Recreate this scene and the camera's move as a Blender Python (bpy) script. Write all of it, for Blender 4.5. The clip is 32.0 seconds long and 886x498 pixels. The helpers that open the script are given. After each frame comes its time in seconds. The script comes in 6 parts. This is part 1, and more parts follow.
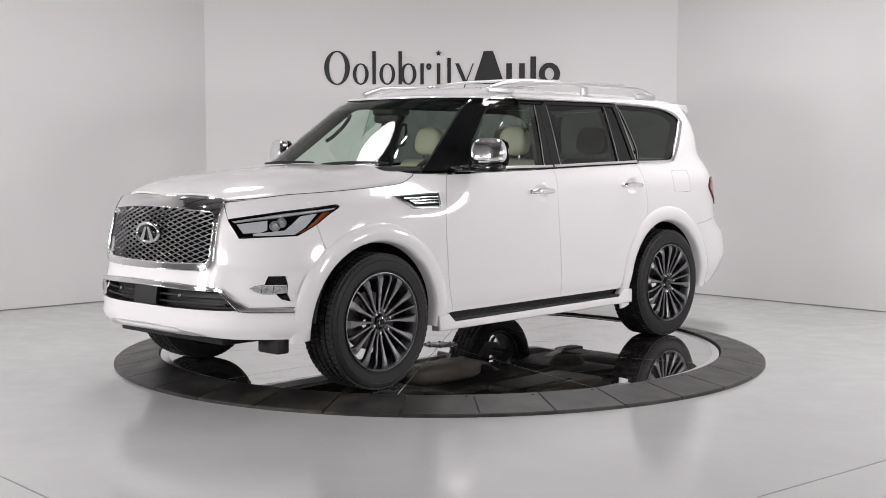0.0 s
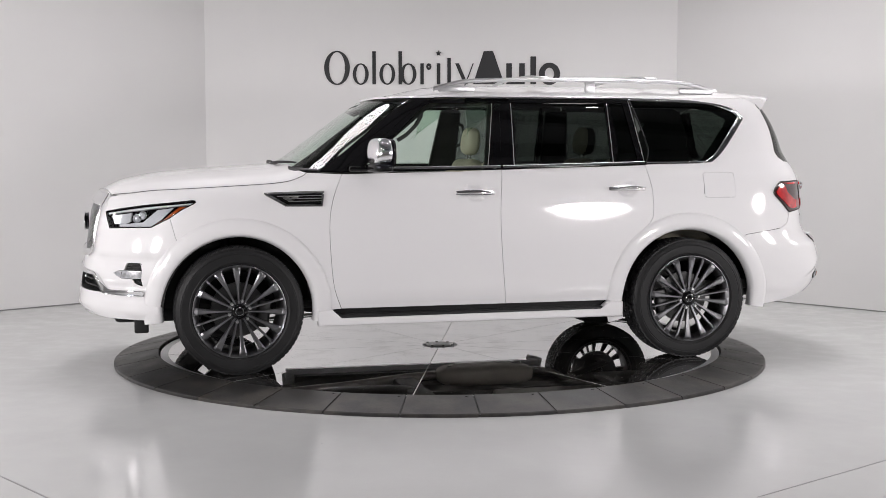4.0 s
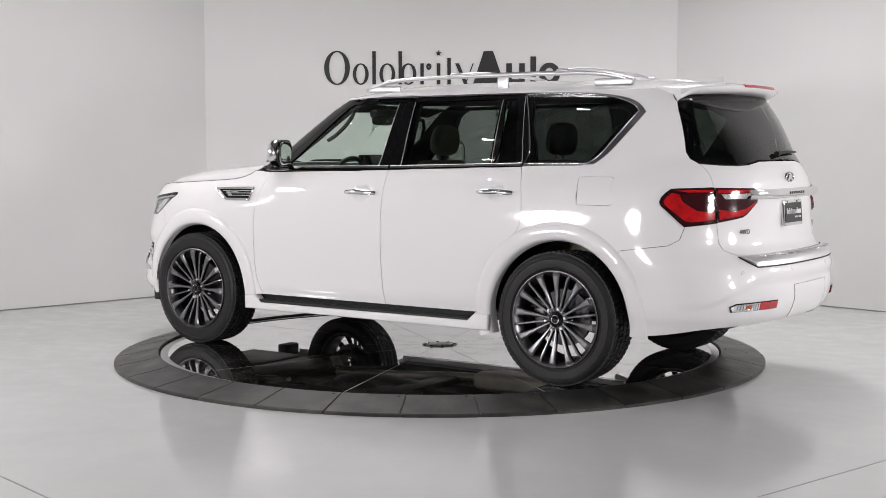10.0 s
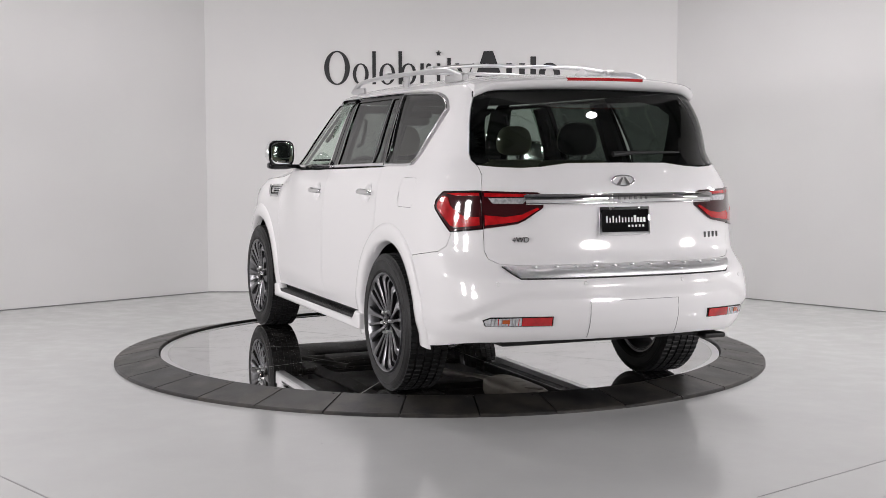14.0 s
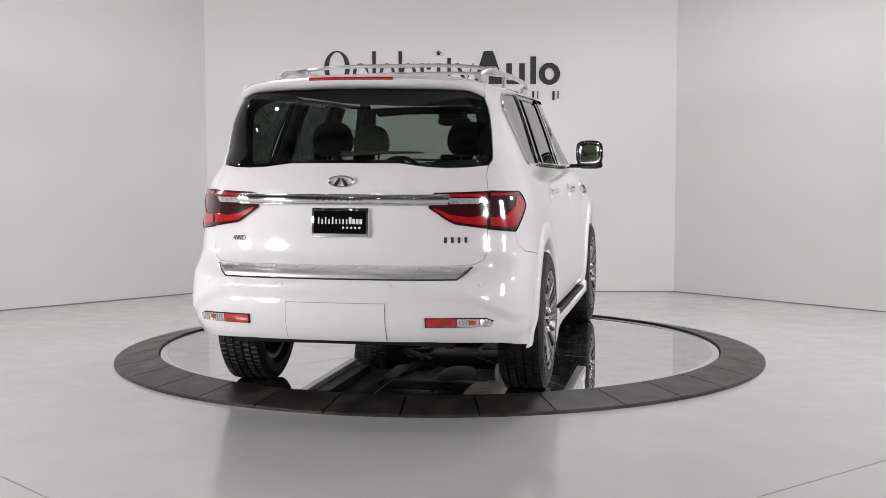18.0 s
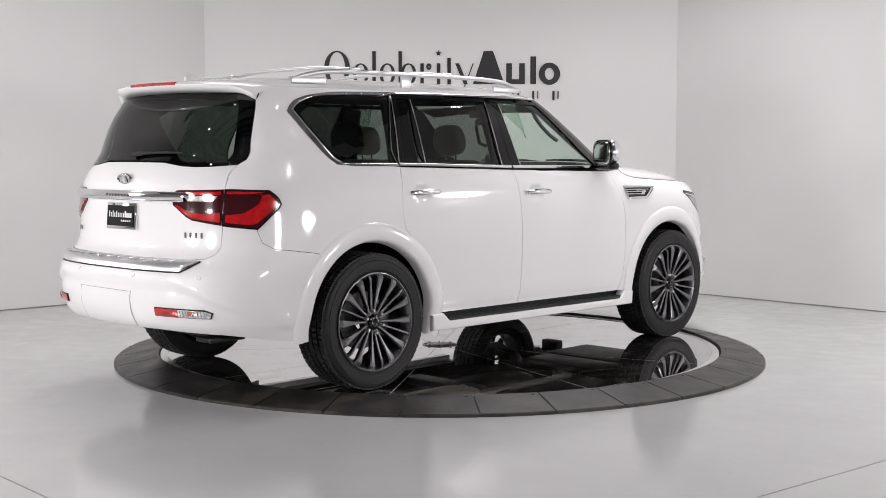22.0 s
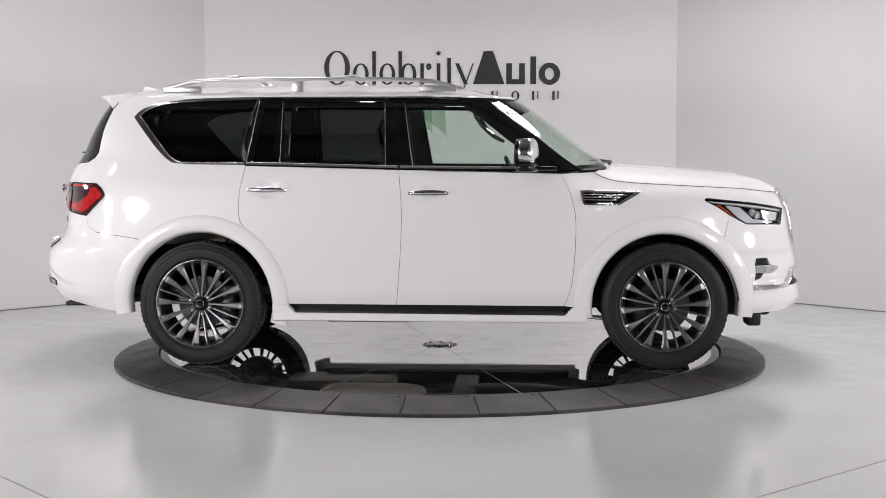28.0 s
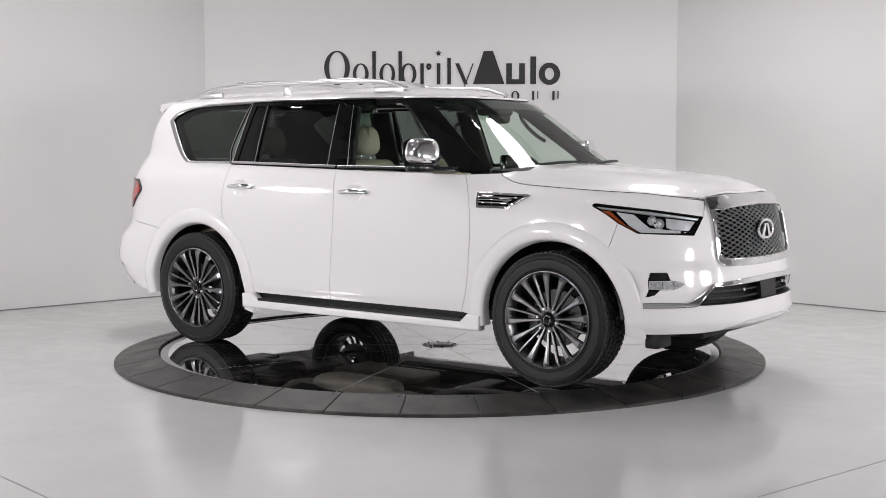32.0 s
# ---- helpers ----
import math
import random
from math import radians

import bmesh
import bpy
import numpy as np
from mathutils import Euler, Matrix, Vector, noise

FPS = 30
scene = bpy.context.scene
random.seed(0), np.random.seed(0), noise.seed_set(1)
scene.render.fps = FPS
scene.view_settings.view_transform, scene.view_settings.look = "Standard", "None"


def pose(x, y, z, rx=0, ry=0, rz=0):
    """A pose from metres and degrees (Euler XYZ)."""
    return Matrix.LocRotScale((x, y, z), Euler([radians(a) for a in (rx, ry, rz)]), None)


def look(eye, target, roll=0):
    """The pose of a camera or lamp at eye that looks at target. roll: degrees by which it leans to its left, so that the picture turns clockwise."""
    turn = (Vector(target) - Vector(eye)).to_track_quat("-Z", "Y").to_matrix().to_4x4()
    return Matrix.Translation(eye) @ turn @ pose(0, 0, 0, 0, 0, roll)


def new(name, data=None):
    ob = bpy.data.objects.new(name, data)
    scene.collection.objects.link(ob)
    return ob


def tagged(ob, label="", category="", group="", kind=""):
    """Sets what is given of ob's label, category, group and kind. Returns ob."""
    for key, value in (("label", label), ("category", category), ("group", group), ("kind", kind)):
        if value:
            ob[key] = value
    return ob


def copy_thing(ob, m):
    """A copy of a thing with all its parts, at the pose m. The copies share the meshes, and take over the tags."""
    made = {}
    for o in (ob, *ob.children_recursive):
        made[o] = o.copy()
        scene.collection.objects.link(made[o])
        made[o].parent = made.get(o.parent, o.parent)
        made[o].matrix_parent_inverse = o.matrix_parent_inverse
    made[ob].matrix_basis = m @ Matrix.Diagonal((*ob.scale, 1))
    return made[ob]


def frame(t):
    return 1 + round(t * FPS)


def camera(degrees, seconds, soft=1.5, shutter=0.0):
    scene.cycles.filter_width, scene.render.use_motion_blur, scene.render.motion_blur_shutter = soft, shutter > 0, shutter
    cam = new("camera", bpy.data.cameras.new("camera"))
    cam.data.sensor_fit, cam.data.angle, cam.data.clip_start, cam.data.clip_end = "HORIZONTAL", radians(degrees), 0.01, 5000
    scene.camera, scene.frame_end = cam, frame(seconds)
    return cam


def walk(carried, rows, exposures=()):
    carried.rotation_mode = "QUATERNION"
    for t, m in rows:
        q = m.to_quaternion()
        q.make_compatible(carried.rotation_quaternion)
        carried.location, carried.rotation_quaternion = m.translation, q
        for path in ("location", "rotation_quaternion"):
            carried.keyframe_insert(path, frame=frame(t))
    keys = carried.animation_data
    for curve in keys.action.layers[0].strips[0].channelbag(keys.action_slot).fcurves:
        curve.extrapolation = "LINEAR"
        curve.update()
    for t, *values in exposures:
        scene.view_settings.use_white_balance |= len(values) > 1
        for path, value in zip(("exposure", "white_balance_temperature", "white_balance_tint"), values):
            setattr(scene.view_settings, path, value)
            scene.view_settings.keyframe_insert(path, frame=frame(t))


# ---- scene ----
# camera on a fixed stand
cam = camera(38.53, 32.0, soft=0.7)
EYE = Vector((0.0, -9.292, 1.432))
AIM = EYE + Vector((0.00251, 0.99698, -0.07762))
walk(cam, [(0, look(EYE, AIM, -0.04)), (32.0, look(EYE, AIM, -0.04))])

# heading of the car on the turning disc: seconds, degrees
TURN = [(0, 226.6), (1, 218.4), (2, 209.8), (3, 201.5), (3.5, 197.4), (5.5, 181.6), (6, 177.8), (7, 170.0), (8, 161.8),
        (9, 153.4), (10, 144.8), (11, 136.4), (12, 128.2), (13, 120.0), (14, 112.1), (14.5, 108.1), (16.5, 91.9), (17, 87.5),
        (18, 78.4), (19, 69.9), (20, 61.7), (21, 53.6), (22, 45.2), (23, 36.8), (24, 28.3), (25, 20.0), (25.5, 16.0),
        (27.5, 0.1), (28, -3.7), (29, -11.7), (30, -19.7), (31, -28.2), (32, -36.6)]

# ---- world and light ----
world = bpy.data.worlds.new("world")
world.use_nodes = True
world.node_tree.nodes["Background"].inputs["Color"].default_value = (0.55, 0.58, 0.62, 1)
world.node_tree.nodes["Background"].inputs["Strength"].default_value = 0.05
scene.world = world
scene.view_settings.exposure = -0.05


TINT = (1.0, 0.958, 0.972)


def softbox(name, at, target, sx, sy, watts, colour=(1.0, 0.98, 0.95), shape="RECTANGLE"):
    data = bpy.data.lights.new(name, "AREA")
    data.shape, data.size, data.size_y, data.energy, data.color = shape, sx, sy, watts, colour
    ob = new(name, data)
    ob.matrix_world = look(at, target)
    return ob


for x, watts in ((-1.9, 48), (1.9, 74)):
    panel_light = softbox("overhead_light", (x, 0.65, 4.3), (x, 0.65, 0), 1.0, 1.7, watts, TINT, "ELLIPSE")
    panel_light.data.spread = radians(138)
    panel_light.matrix_world = Matrix.Translation((x, 0.65, 4.3))
for x, y, z, sx, sy, watts in ((-4.5, -6.0, 1.80, 0.90, 0.65, 132), (4.5, -6.0, 1.80, 0.90, 0.65, 102), (-5.6, -4.5, 1.66, 0.80, 0.55, 84), (6.0, -3.5, 1.66, 0.80, 0.55, 58),
                               (-6.1, -1.3, 2.1, 0.62, 0.44, 44), (6.2, -1.0, 2.1, 0.62, 0.44, 40)):
    softbox("stand_light", (x, y, z), (0, 0, 0.9), sx, sy, watts, TINT, "ELLIPSE")


# ---- materials ----
def shader(name):
    m = bpy.data.materials.new(name)
    m.use_nodes = True
    return m, m.node_tree.nodes, m.node_tree.links, m.node_tree.nodes["Principled BSDF"]


def plain(name, colour, rough=0.5, metal=0.0, coat=0.0, grain=0.0, scale=60.0, vary=0.0, spec=0.5, vscale=3.0, coat_rough=0.05):
    """A surface with fine relief and a slow change of tone."""
    m, n, k, b = shader(name)
    b.inputs["Base Color"].default_value = (*colour, 1)
    b.inputs["Roughness"].default_value = rough
    b.inputs["Metallic"].default_value = metal
    b.inputs["Specular IOR Level"].default_value = spec
    b.inputs["Coat Weight"].default_value = coat
    b.inputs["Coat Roughness"].default_value = coat_rough
    if grain or vary:
        co = n.new("ShaderNodeTexCoord")
    if vary:
        t = n.new("ShaderNodeTexNoise")
        t.inputs["Scale"].default_value, t.inputs["Detail"].default_value = vscale, 6
        k.new(co.outputs["Object"], t.inputs["Vector"])
        r = n.new("ShaderNodeMapRange")
        r.inputs["From Min"].default_value, r.inputs["From Max"].default_value = 0.3, 0.7
        r.inputs["To Min"].default_value, r.inputs["To Max"].default_value = 1 - vary, 1 + vary
        k.new(t.outputs["Fac"], r.inputs["Value"])
        mx = n.new("ShaderNodeMix")
        mx.data_type, mx.blend_type = "RGBA", "MULTIPLY"
        mx.inputs["Factor"].default_value = 1
        mx.inputs["A"].default_value = (*colour, 1)
        k.new(r.outputs["Result"], mx.inputs["B"])
        k.new(mx.outputs["Result"], b.inputs["Base Color"])
        q = n.new("ShaderNodeMapRange")
        q.inputs["From Min"].default_value, q.inputs["From Max"].default_value = 0.3, 0.7
        q.inputs["To Min"].default_value, q.inputs["To Max"].default_value = rough * 0.85, min(1, rough * 1.15)
        k.new(t.outputs["Fac"], q.inputs["Value"])
        k.new(q.outputs["Result"], b.inputs["Roughness"])
    if grain:
        t = n.new("ShaderNodeTexNoise")
        t.inputs["Scale"].default_value, t.inputs["Detail"].default_value = scale, 4
        k.new(co.outputs["Object"], t.inputs["Vector"])
        u = n.new("ShaderNodeBump")
        u.inputs["Strength"].default_value, u.inputs["Distance"].default_value = grain, 0.002
        k.new(t.outputs["Fac"], u.inputs["Height"])
        k.new(u.outputs["Normal"], b.inputs["Normal"])
    return m


def pane(name, tint, gloss=(1, 1, 1)):
    """Thin glass: lets tinted light through and mirrors the rest."""
    m, n, k, b = shader(name)
    n.remove(b)
    out = n["Material Output"]
    tr, gl, fr, pw, ad, mx = (n.new(x) for x in ("ShaderNodeBsdfTransparent", "ShaderNodeBsdfGlossy", "ShaderNodeLayerWeight", "ShaderNodeMath", "ShaderNodeMath", "ShaderNodeMixShader"))
    tr.inputs["Color"].default_value = (*tint, 1)
    gl.inputs["Color"].default_value = (*gloss, 1)
    gl.inputs["Roughness"].default_value = 0.01
    fr.inputs["Blend"].default_value = 0.5
    pw.operation, ad.operation = "POWER", "MULTIPLY_ADD"
    pw.inputs[1].default_value = 5.0
    ad.inputs[1].default_value, ad.inputs[2].default_value = 0.85, 0.045
    k.new(fr.outputs["Facing"], pw.inputs[0])
    k.new(pw.outputs["Value"], ad.inputs[0])
    k.new(ad.outputs["Value"], mx.inputs["Fac"])
    k.new(tr.outputs["BSDF"], mx.inputs[1])
    k.new(gl.outputs["BSDF"], mx.inputs[2])
    k.new(mx.outputs["Shader"], out.inputs["Surface"])
    return m


def glowing(name, colour, strength):
    m, n, k, b = shader(name)
    b.inputs["Base Color"].default_value = (*colour, 1)
    b.inputs["Emission Color"].default_value = (*colour, 1)
    b.inputs["Emission Strength"].default_value = strength
    return m


M_PAINT = plain("pearl_white_paint", (0.775, 0.767, 0.772), 0.40, coat=1.0, grain=0.02, scale=900, coat_rough=0.055, spec=0.35)
M_TRIM = plain("white_arch_paint", (0.775, 0.767, 0.772), 0.40, coat=0.9, grain=0.02, scale=900, coat_rough=0.055, spec=0.35)
M_CHROME = plain("chrome", (0.82, 0.82, 0.83), 0.06, metal=1.0)
M_HANDLE = plain("bright_handle_chrome", (0.86, 0.86, 0.87), 0.11, metal=1.0)
M_SATIN = plain("satin_aluminium", (0.76, 0.76, 0.77), 0.34, metal=1.0, grain=0.05, scale=300)
M_RAIL = plain("satin_silver_rail", (0.62, 0.62, 0.63), 0.36, metal=1.0, grain=0.05, scale=300)
M_DARKCHROME = plain("dark_chrome", (0.45, 0.45, 0.46), 0.16, metal=1.0)
M_RIM = plain("dark_machined_alloy", (0.23, 0.23, 0.24), 0.34, metal=1.0)
M_RIMDARK = plain("black_alloy_barrel", (0.03, 0.03, 0.032), 0.35, metal=0.6)
M_RUBBER = plain("tyre_rubber", (0.0105, 0.0105, 0.011), 0.52, grain=0.25, scale=120, vary=0.15, vscale=8, spec=0.32)
M_BLACK = plain("gloss_black_trim", (0.004, 0.004, 0.0045), 0.05, spec=0.4)
M_PLASTIC = plain("black_textured_plastic", (0.010, 0.010, 0.0105), 0.5, spec=0.35, grain=0.3, scale=500, vary=0.1)
M_UNDER = plain("underbody_black", (0.012, 0.0115, 0.011), 0.5, spec=0.3, grain=0.3, scale=90, vary=0.25)
M_STEEL = plain("raw_exhaust_steel", (0.34, 0.32, 0.29), 0.42, metal=1.0, grain=0.1, scale=80, vary=0.2)
M_BEIGE = plain("cream_leather", (0.62, 0.57, 0.44), 0.5, grain=0.25, scale=220, vary=0.06)
# same cream leather, with the rear cabin's shade put into its colour
M_BEIGE_SHADED = plain("shaded_cream_leather", (0.30, 0.275, 0.21), 0.5, grain=0.25, scale=220, vary=0.06)
M_CABIN = plain("black_cabin_leather", (0.02, 0.019, 0.018), 0.55, grain=0.3, scale=250, vary=0.1)
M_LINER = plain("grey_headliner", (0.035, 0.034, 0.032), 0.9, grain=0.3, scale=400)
M_RED = plain("red_lamp_plastic", (0.42, 0.007, 0.010), 0.12, coat=1.0, vary=0.3, vscale=22)
M_REDDARK = plain("smoked_red_lamp_plastic", (0.035, 0.003, 0.005), 0.1, coat=1.0)
M_AMBER = plain("amber_reflector", (0.36, 0.066, 0.010), 0.2, coat=1.0)
M_LAMPCLEAR = plain("clear_lamp_reflector", (0.72, 0.73, 0.75), 0.15, metal=0.3, coat=1.0)
M_FOGLENS = plain("clear_fog_lens", (0.62, 0.63, 0.65), 0.12, metal=0.5, coat=1.0, vary=0.35, vscale=60)
M_WHITELENS = plain("white_light_guide", (0.58, 0.59, 0.61), 0.25, coat=1.0)
M_GLASS = pane("clear_green_glass", (0.82, 0.90, 0.845))
M_PRIVACY = pane("dark_privacy_glass", (0.155, 0.175, 0.163))
M_REARGLASS = pane("tinted_rear_glass", (0.23, 0.27, 0.245))
M_LENS = pane("clear_lamp_lens", (0.92, 0.93, 0.94))
M_VOID = plain("deep_black_duct", (0.003, 0.003, 0.003), 0.8, spec=0.1)
M_SIGN = plain("matt_black_lettering", (0.018, 0.018, 0.020), 0.45)


def wall_paint(name, colour):
    """Rolled white paint: soft roller relief, faint clouds."""
    return plain(name, colour, 0.62, grain=0.10, scale=140, vary=0.025, vscale=0.7)


def epoxy(name, colour):
    """Glossy poured floor: orange peel, faint clouds, scuffs and specks."""
    m, n, k, b = shader(name)
    co = n.new("ShaderNodeTexCoord")
    big, fine, scr = (n.new("ShaderNodeTexNoise") for _ in range(3))
    for t, s, d in ((big, 0.9, 6), (fine, 45, 3), (scr, 7, 8)):
        t.inputs["Scale"].default_value, t.inputs["Detail"].default_value = s, d
        k.new(co.outputs["Object"], t.inputs["Vector"])
    vo = n.new("ShaderNodeTexVoronoi")
    vo.inputs["Scale"].default_value = 5.5
    k.new(co.outputs["Object"], vo.inputs["Vector"])
    speck = n.new("ShaderNodeMapRange")
    for key, v in (("From Min", 0.012), ("From Max", 0.022), ("To Min", 0.62), ("To Max", 1.0)):
        speck.inputs[key].default_value = v
    k.new(vo.outputs["Distance"], speck.inputs["Value"])
    tone = n.new("ShaderNodeMapRange")
    for key, v in (("From Min", 0.3), ("From Max", 0.7), ("To Min", 0.95), ("To Max", 1.04)):
        tone.inputs[key].default_value = v
    k.new(big.outputs["Fac"], tone.inputs["Value"])
    mul = n.new("ShaderNodeMath")
    mul.operation = "MULTIPLY"
    k.new(speck.outputs["Result"], mul.inputs[0])
    k.new(tone.outputs["Result"], mul.inputs[1])
    mx = n.new("ShaderNodeMix")
    mx.data_type, mx.blend_type = "RGBA", "MULTIPLY"
    mx.inputs["Factor"].default_value = 1
    mx.inputs["A"].default_value = (*colour, 1)
    k.new(mul.outputs["Value"], mx.inputs["B"])
    k.new(mx.outputs["Result"], b.inputs["Base Color"])
    r = n.new("ShaderNodeMapRange")
    for key, v in (("From Min", 0.3), ("From Max", 0.7), ("To Min", 0.10), ("To Max", 0.2)):
        r.inputs[key].default_value = v
    k.new(scr.outputs["Fac"], r.inputs["Value"])
    k.new(r.outputs["Result"], b.inputs["Roughness"])
    u = n.new("ShaderNodeBump")
    u.inputs["Strength"].default_value, u.inputs["Distance"].default_value = 0.06, 0.002
    k.new(fine.outputs["Fac"], u.inputs["Height"])
    k.new(u.outputs["Normal"], b.inputs["Normal"])
    return m


M_WALL = wall_paint("white_wall_paint", (0.74, 0.735, 0.73))
# unseen hall walls: grey picked for the fill light they bounce on the car
M_HALL = wall_paint("grey_hall_bounce", (0.34, 0.335, 0.33))
M_FLOOR = epoxy("grey_white_epoxy", (0.52, 0.525, 0.52))
M_DARKROOF = plain("grey_steel_deck", (0.13, 0.13, 0.135), 0.6, grain=0.2, scale=30, vary=0.15)
M_BEAM = plain("dark_painted_beam", (0.022, 0.022, 0.024), 0.5, grain=0.1, scale=60)
M_MIRROR = plain("polished_mirror_plate", (0.74, 0.745, 0.75), 0.015, metal=1.0, vary=0.03, vscale=1.5)


def smudges(m):
    """Dull smears and dry spots on a polished plate."""
    n, k, b = m.node_tree.nodes, m.node_tree.links, m.node_tree.nodes["Principled BSDF"]
    co, big, small, a, c, top = (n.new(x) for x in ("ShaderNodeTexCoord", "ShaderNodeTexNoise", "ShaderNodeTexNoise", "ShaderNodeMapRange", "ShaderNodeMapRange", "ShaderNodeMath"))
    for t, s in ((big, 2.2), (small, 17)):
        t.inputs["Scale"].default_value, t.inputs["Detail"].default_value, t.inputs["Roughness"].default_value = s, 8, 0.7
        t.inputs["Distortion"].default_value = 0.8
        k.new(co.outputs["Object"], t.inputs["Vector"])
    for r, lo, hi, v in ((a, 0.58, 0.75, 0.10), (c, 0.66, 0.74, 0.22)):
        for key, q in (("From Min", lo), ("From Max", hi), ("To Min", 0.012), ("To Max", v)):
            r.inputs[key].default_value = q
    k.new(big.outputs["Fac"], a.inputs["Value"])
    k.new(small.outputs["Fac"], c.inputs["Value"])
    top.operation = "MAXIMUM"
    k.new(a.outputs["Result"], top.inputs[0])
    k.new(c.outputs["Result"], top.inputs[1])
    k.new(top.outputs["Value"], b.inputs["Roughness"])


smudges(M_MIRROR)


def film_of_dust(m, colour, low, high, scale):
    """A thin dry film that scatters a little light over a polished plate."""
    n, k, b = m.node_tree.nodes, m.node_tree.links, m.node_tree.nodes["Principled BSDF"]
    co, noise, amount, dry, mx = (n.new(x) for x in ("ShaderNodeTexCoord", "ShaderNodeTexNoise", "ShaderNodeMapRange", "ShaderNodeBsdfDiffuse", "ShaderNodeMixShader"))
    noise.inputs["Scale"].default_value, noise.inputs["Detail"].default_value, noise.inputs["Roughness"].default_value = scale, 9, 0.7
    k.new(co.outputs["Object"], noise.inputs["Vector"])
    for key, v in (("From Min", 0.50), ("From Max", 0.74), ("To Min", low), ("To Max", high)):
        amount.inputs[key].default_value = v
    k.new(noise.outputs["Fac"], amount.inputs["Value"])
    dry.inputs["Color"].default_value = (*colour, 1)
    k.new(amount.outputs["Result"], mx.inputs["Fac"])
    k.new(b.outputs["BSDF"], mx.inputs[1])
    k.new(dry.outputs["BSDF"], mx.inputs[2])
    k.new(mx.outputs["Shader"], n["Material Output"].inputs["Surface"])


film_of_dust(M_MIRROR, (0.24, 0.23, 0.215), 0.012, 0.17, 3.2)
M_SEAM = plain("pale_seam_filler", (0.45, 0.45, 0.44), 0.6)
M_RAMP = plain("dark_grey_ramp_rubber", (0.014, 0.014, 0.0145), 0.40, grain=0.45, scale=110, vary=0.45, vscale=5.0)


def dust(m, brown, amount, scale):
    """Dull dry dust in patches, with a tone of its own for each piece."""
    n, k, b = m.node_tree.nodes, m.node_tree.links, m.node_tree.nodes["Principled BSDF"]
    source = b.inputs["Base Color"].links[0].from_socket
    co, info, noise, spread, mx = (n.new(x) for x in ("ShaderNodeTexCoord", "ShaderNodeObjectInfo", "ShaderNodeTexNoise", "ShaderNodeMapRange", "ShaderNodeMix"))
    noise.noise_dimensions = "4D"
    noise.inputs["Scale"].default_value, noise.inputs["Detail"].default_value, noise.inputs["Roughness"].default_value = scale, 9, 0.65
    k.new(co.outputs["Object"], noise.inputs["Vector"])
    w = n.new("ShaderNodeMath")
    w.operation = "MULTIPLY"
    w.inputs[1].default_value = 40
    k.new(info.outputs["Random"], w.inputs[0])
    k.new(w.outputs["Value"], noise.inputs["W"])
    for key, v in (("From Min", 0.47), ("From Max", 0.64), ("To Min", 0.0), ("To Max", amount)):
        spread.inputs[key].default_value = v
    k.new(noise.outputs["Fac"], spread.inputs["Value"])
    each = n.new("ShaderNodeMath")
    each.operation = "MULTIPLY_ADD"
    each.inputs[1].default_value = amount * 0.35
    k.new(info.outputs["Random"], each.inputs[0])
    k.new(spread.outputs["Result"], each.inputs[2])
    mx.data_type = "RGBA"
    mx.inputs["B"].default_value = (*brown, 1)
    k.new(each.outputs["Value"], mx.inputs["Factor"])
    k.new(source, mx.inputs["A"])
    k.new(mx.outputs["Result"], b.inputs["Base Color"])


dust(M_RAMP, (0.058, 0.052, 0.044), 0.80, 4.5)
M_RAMPDARK = plain("black_ramp_edge", (0.012, 0.012, 0.012), 0.5, grain=0.2, scale=150)
M_JOINT = plain("floor_joint_filler", (0.20, 0.20, 0.20), 0.5)


# ---- mesh helpers ----
def mesh_from(name, verts, faces, smooth=False):
    me = bpy.data.meshes.new(name)
    me.from_pydata([tuple(v) for v in verts], [], faces)
    if smooth:
        me.polygons.foreach_set("use_smooth", [True] * len(me.polygons))
    me.update()
    return me


def part(name, data, material, parent=None, label="", at=None):
    """Links a mesh or a bmesh as one object under a thing or a part."""
    if isinstance(data, bmesh.types.BMesh):
        me = bpy.data.meshes.new(name)
        data.to_mesh(me)
        data.free()
    else:
        me = data
    if material and not me.materials:
        me.materials.append(material)
    ob = new(name, me)
    if parent:
        ob.parent = parent
    if at is not None:
        ob.matrix_basis = at
    return tagged(ob, label)


def box(bm, x0, x1, y0, y1, z0, z1, bevel=0.0, seg=2):
    r = bmesh.ops.create_cube(bm, size=1)
    vs = r["verts"]
    for v in vs:
        v.co = Vector((x0 + (v.co.x + 0.5) * (x1 - x0), y0 + (v.co.y + 0.5) * (y1 - y0), z0 + (v.co.z + 0.5) * (z1 - z0)))
    if bevel:
        es = list({e for v in vs for e in v.link_edges})
        bmesh.ops.bevel(bm, geom=es, offset=bevel, segments=seg, profile=0.5, affect="EDGES")
    return bm


def boxmesh(*a, **kw):
    return box(bmesh.new(), *a, **kw)


def smooth_bm(bm, angle=35):
    for f in bm.faces:
        f.smooth = True
    for e in bm.edges:
        e.smooth = not (len(e.link_faces) == 2 and e.calc_face_angle(0) > radians(angle))
    return bm


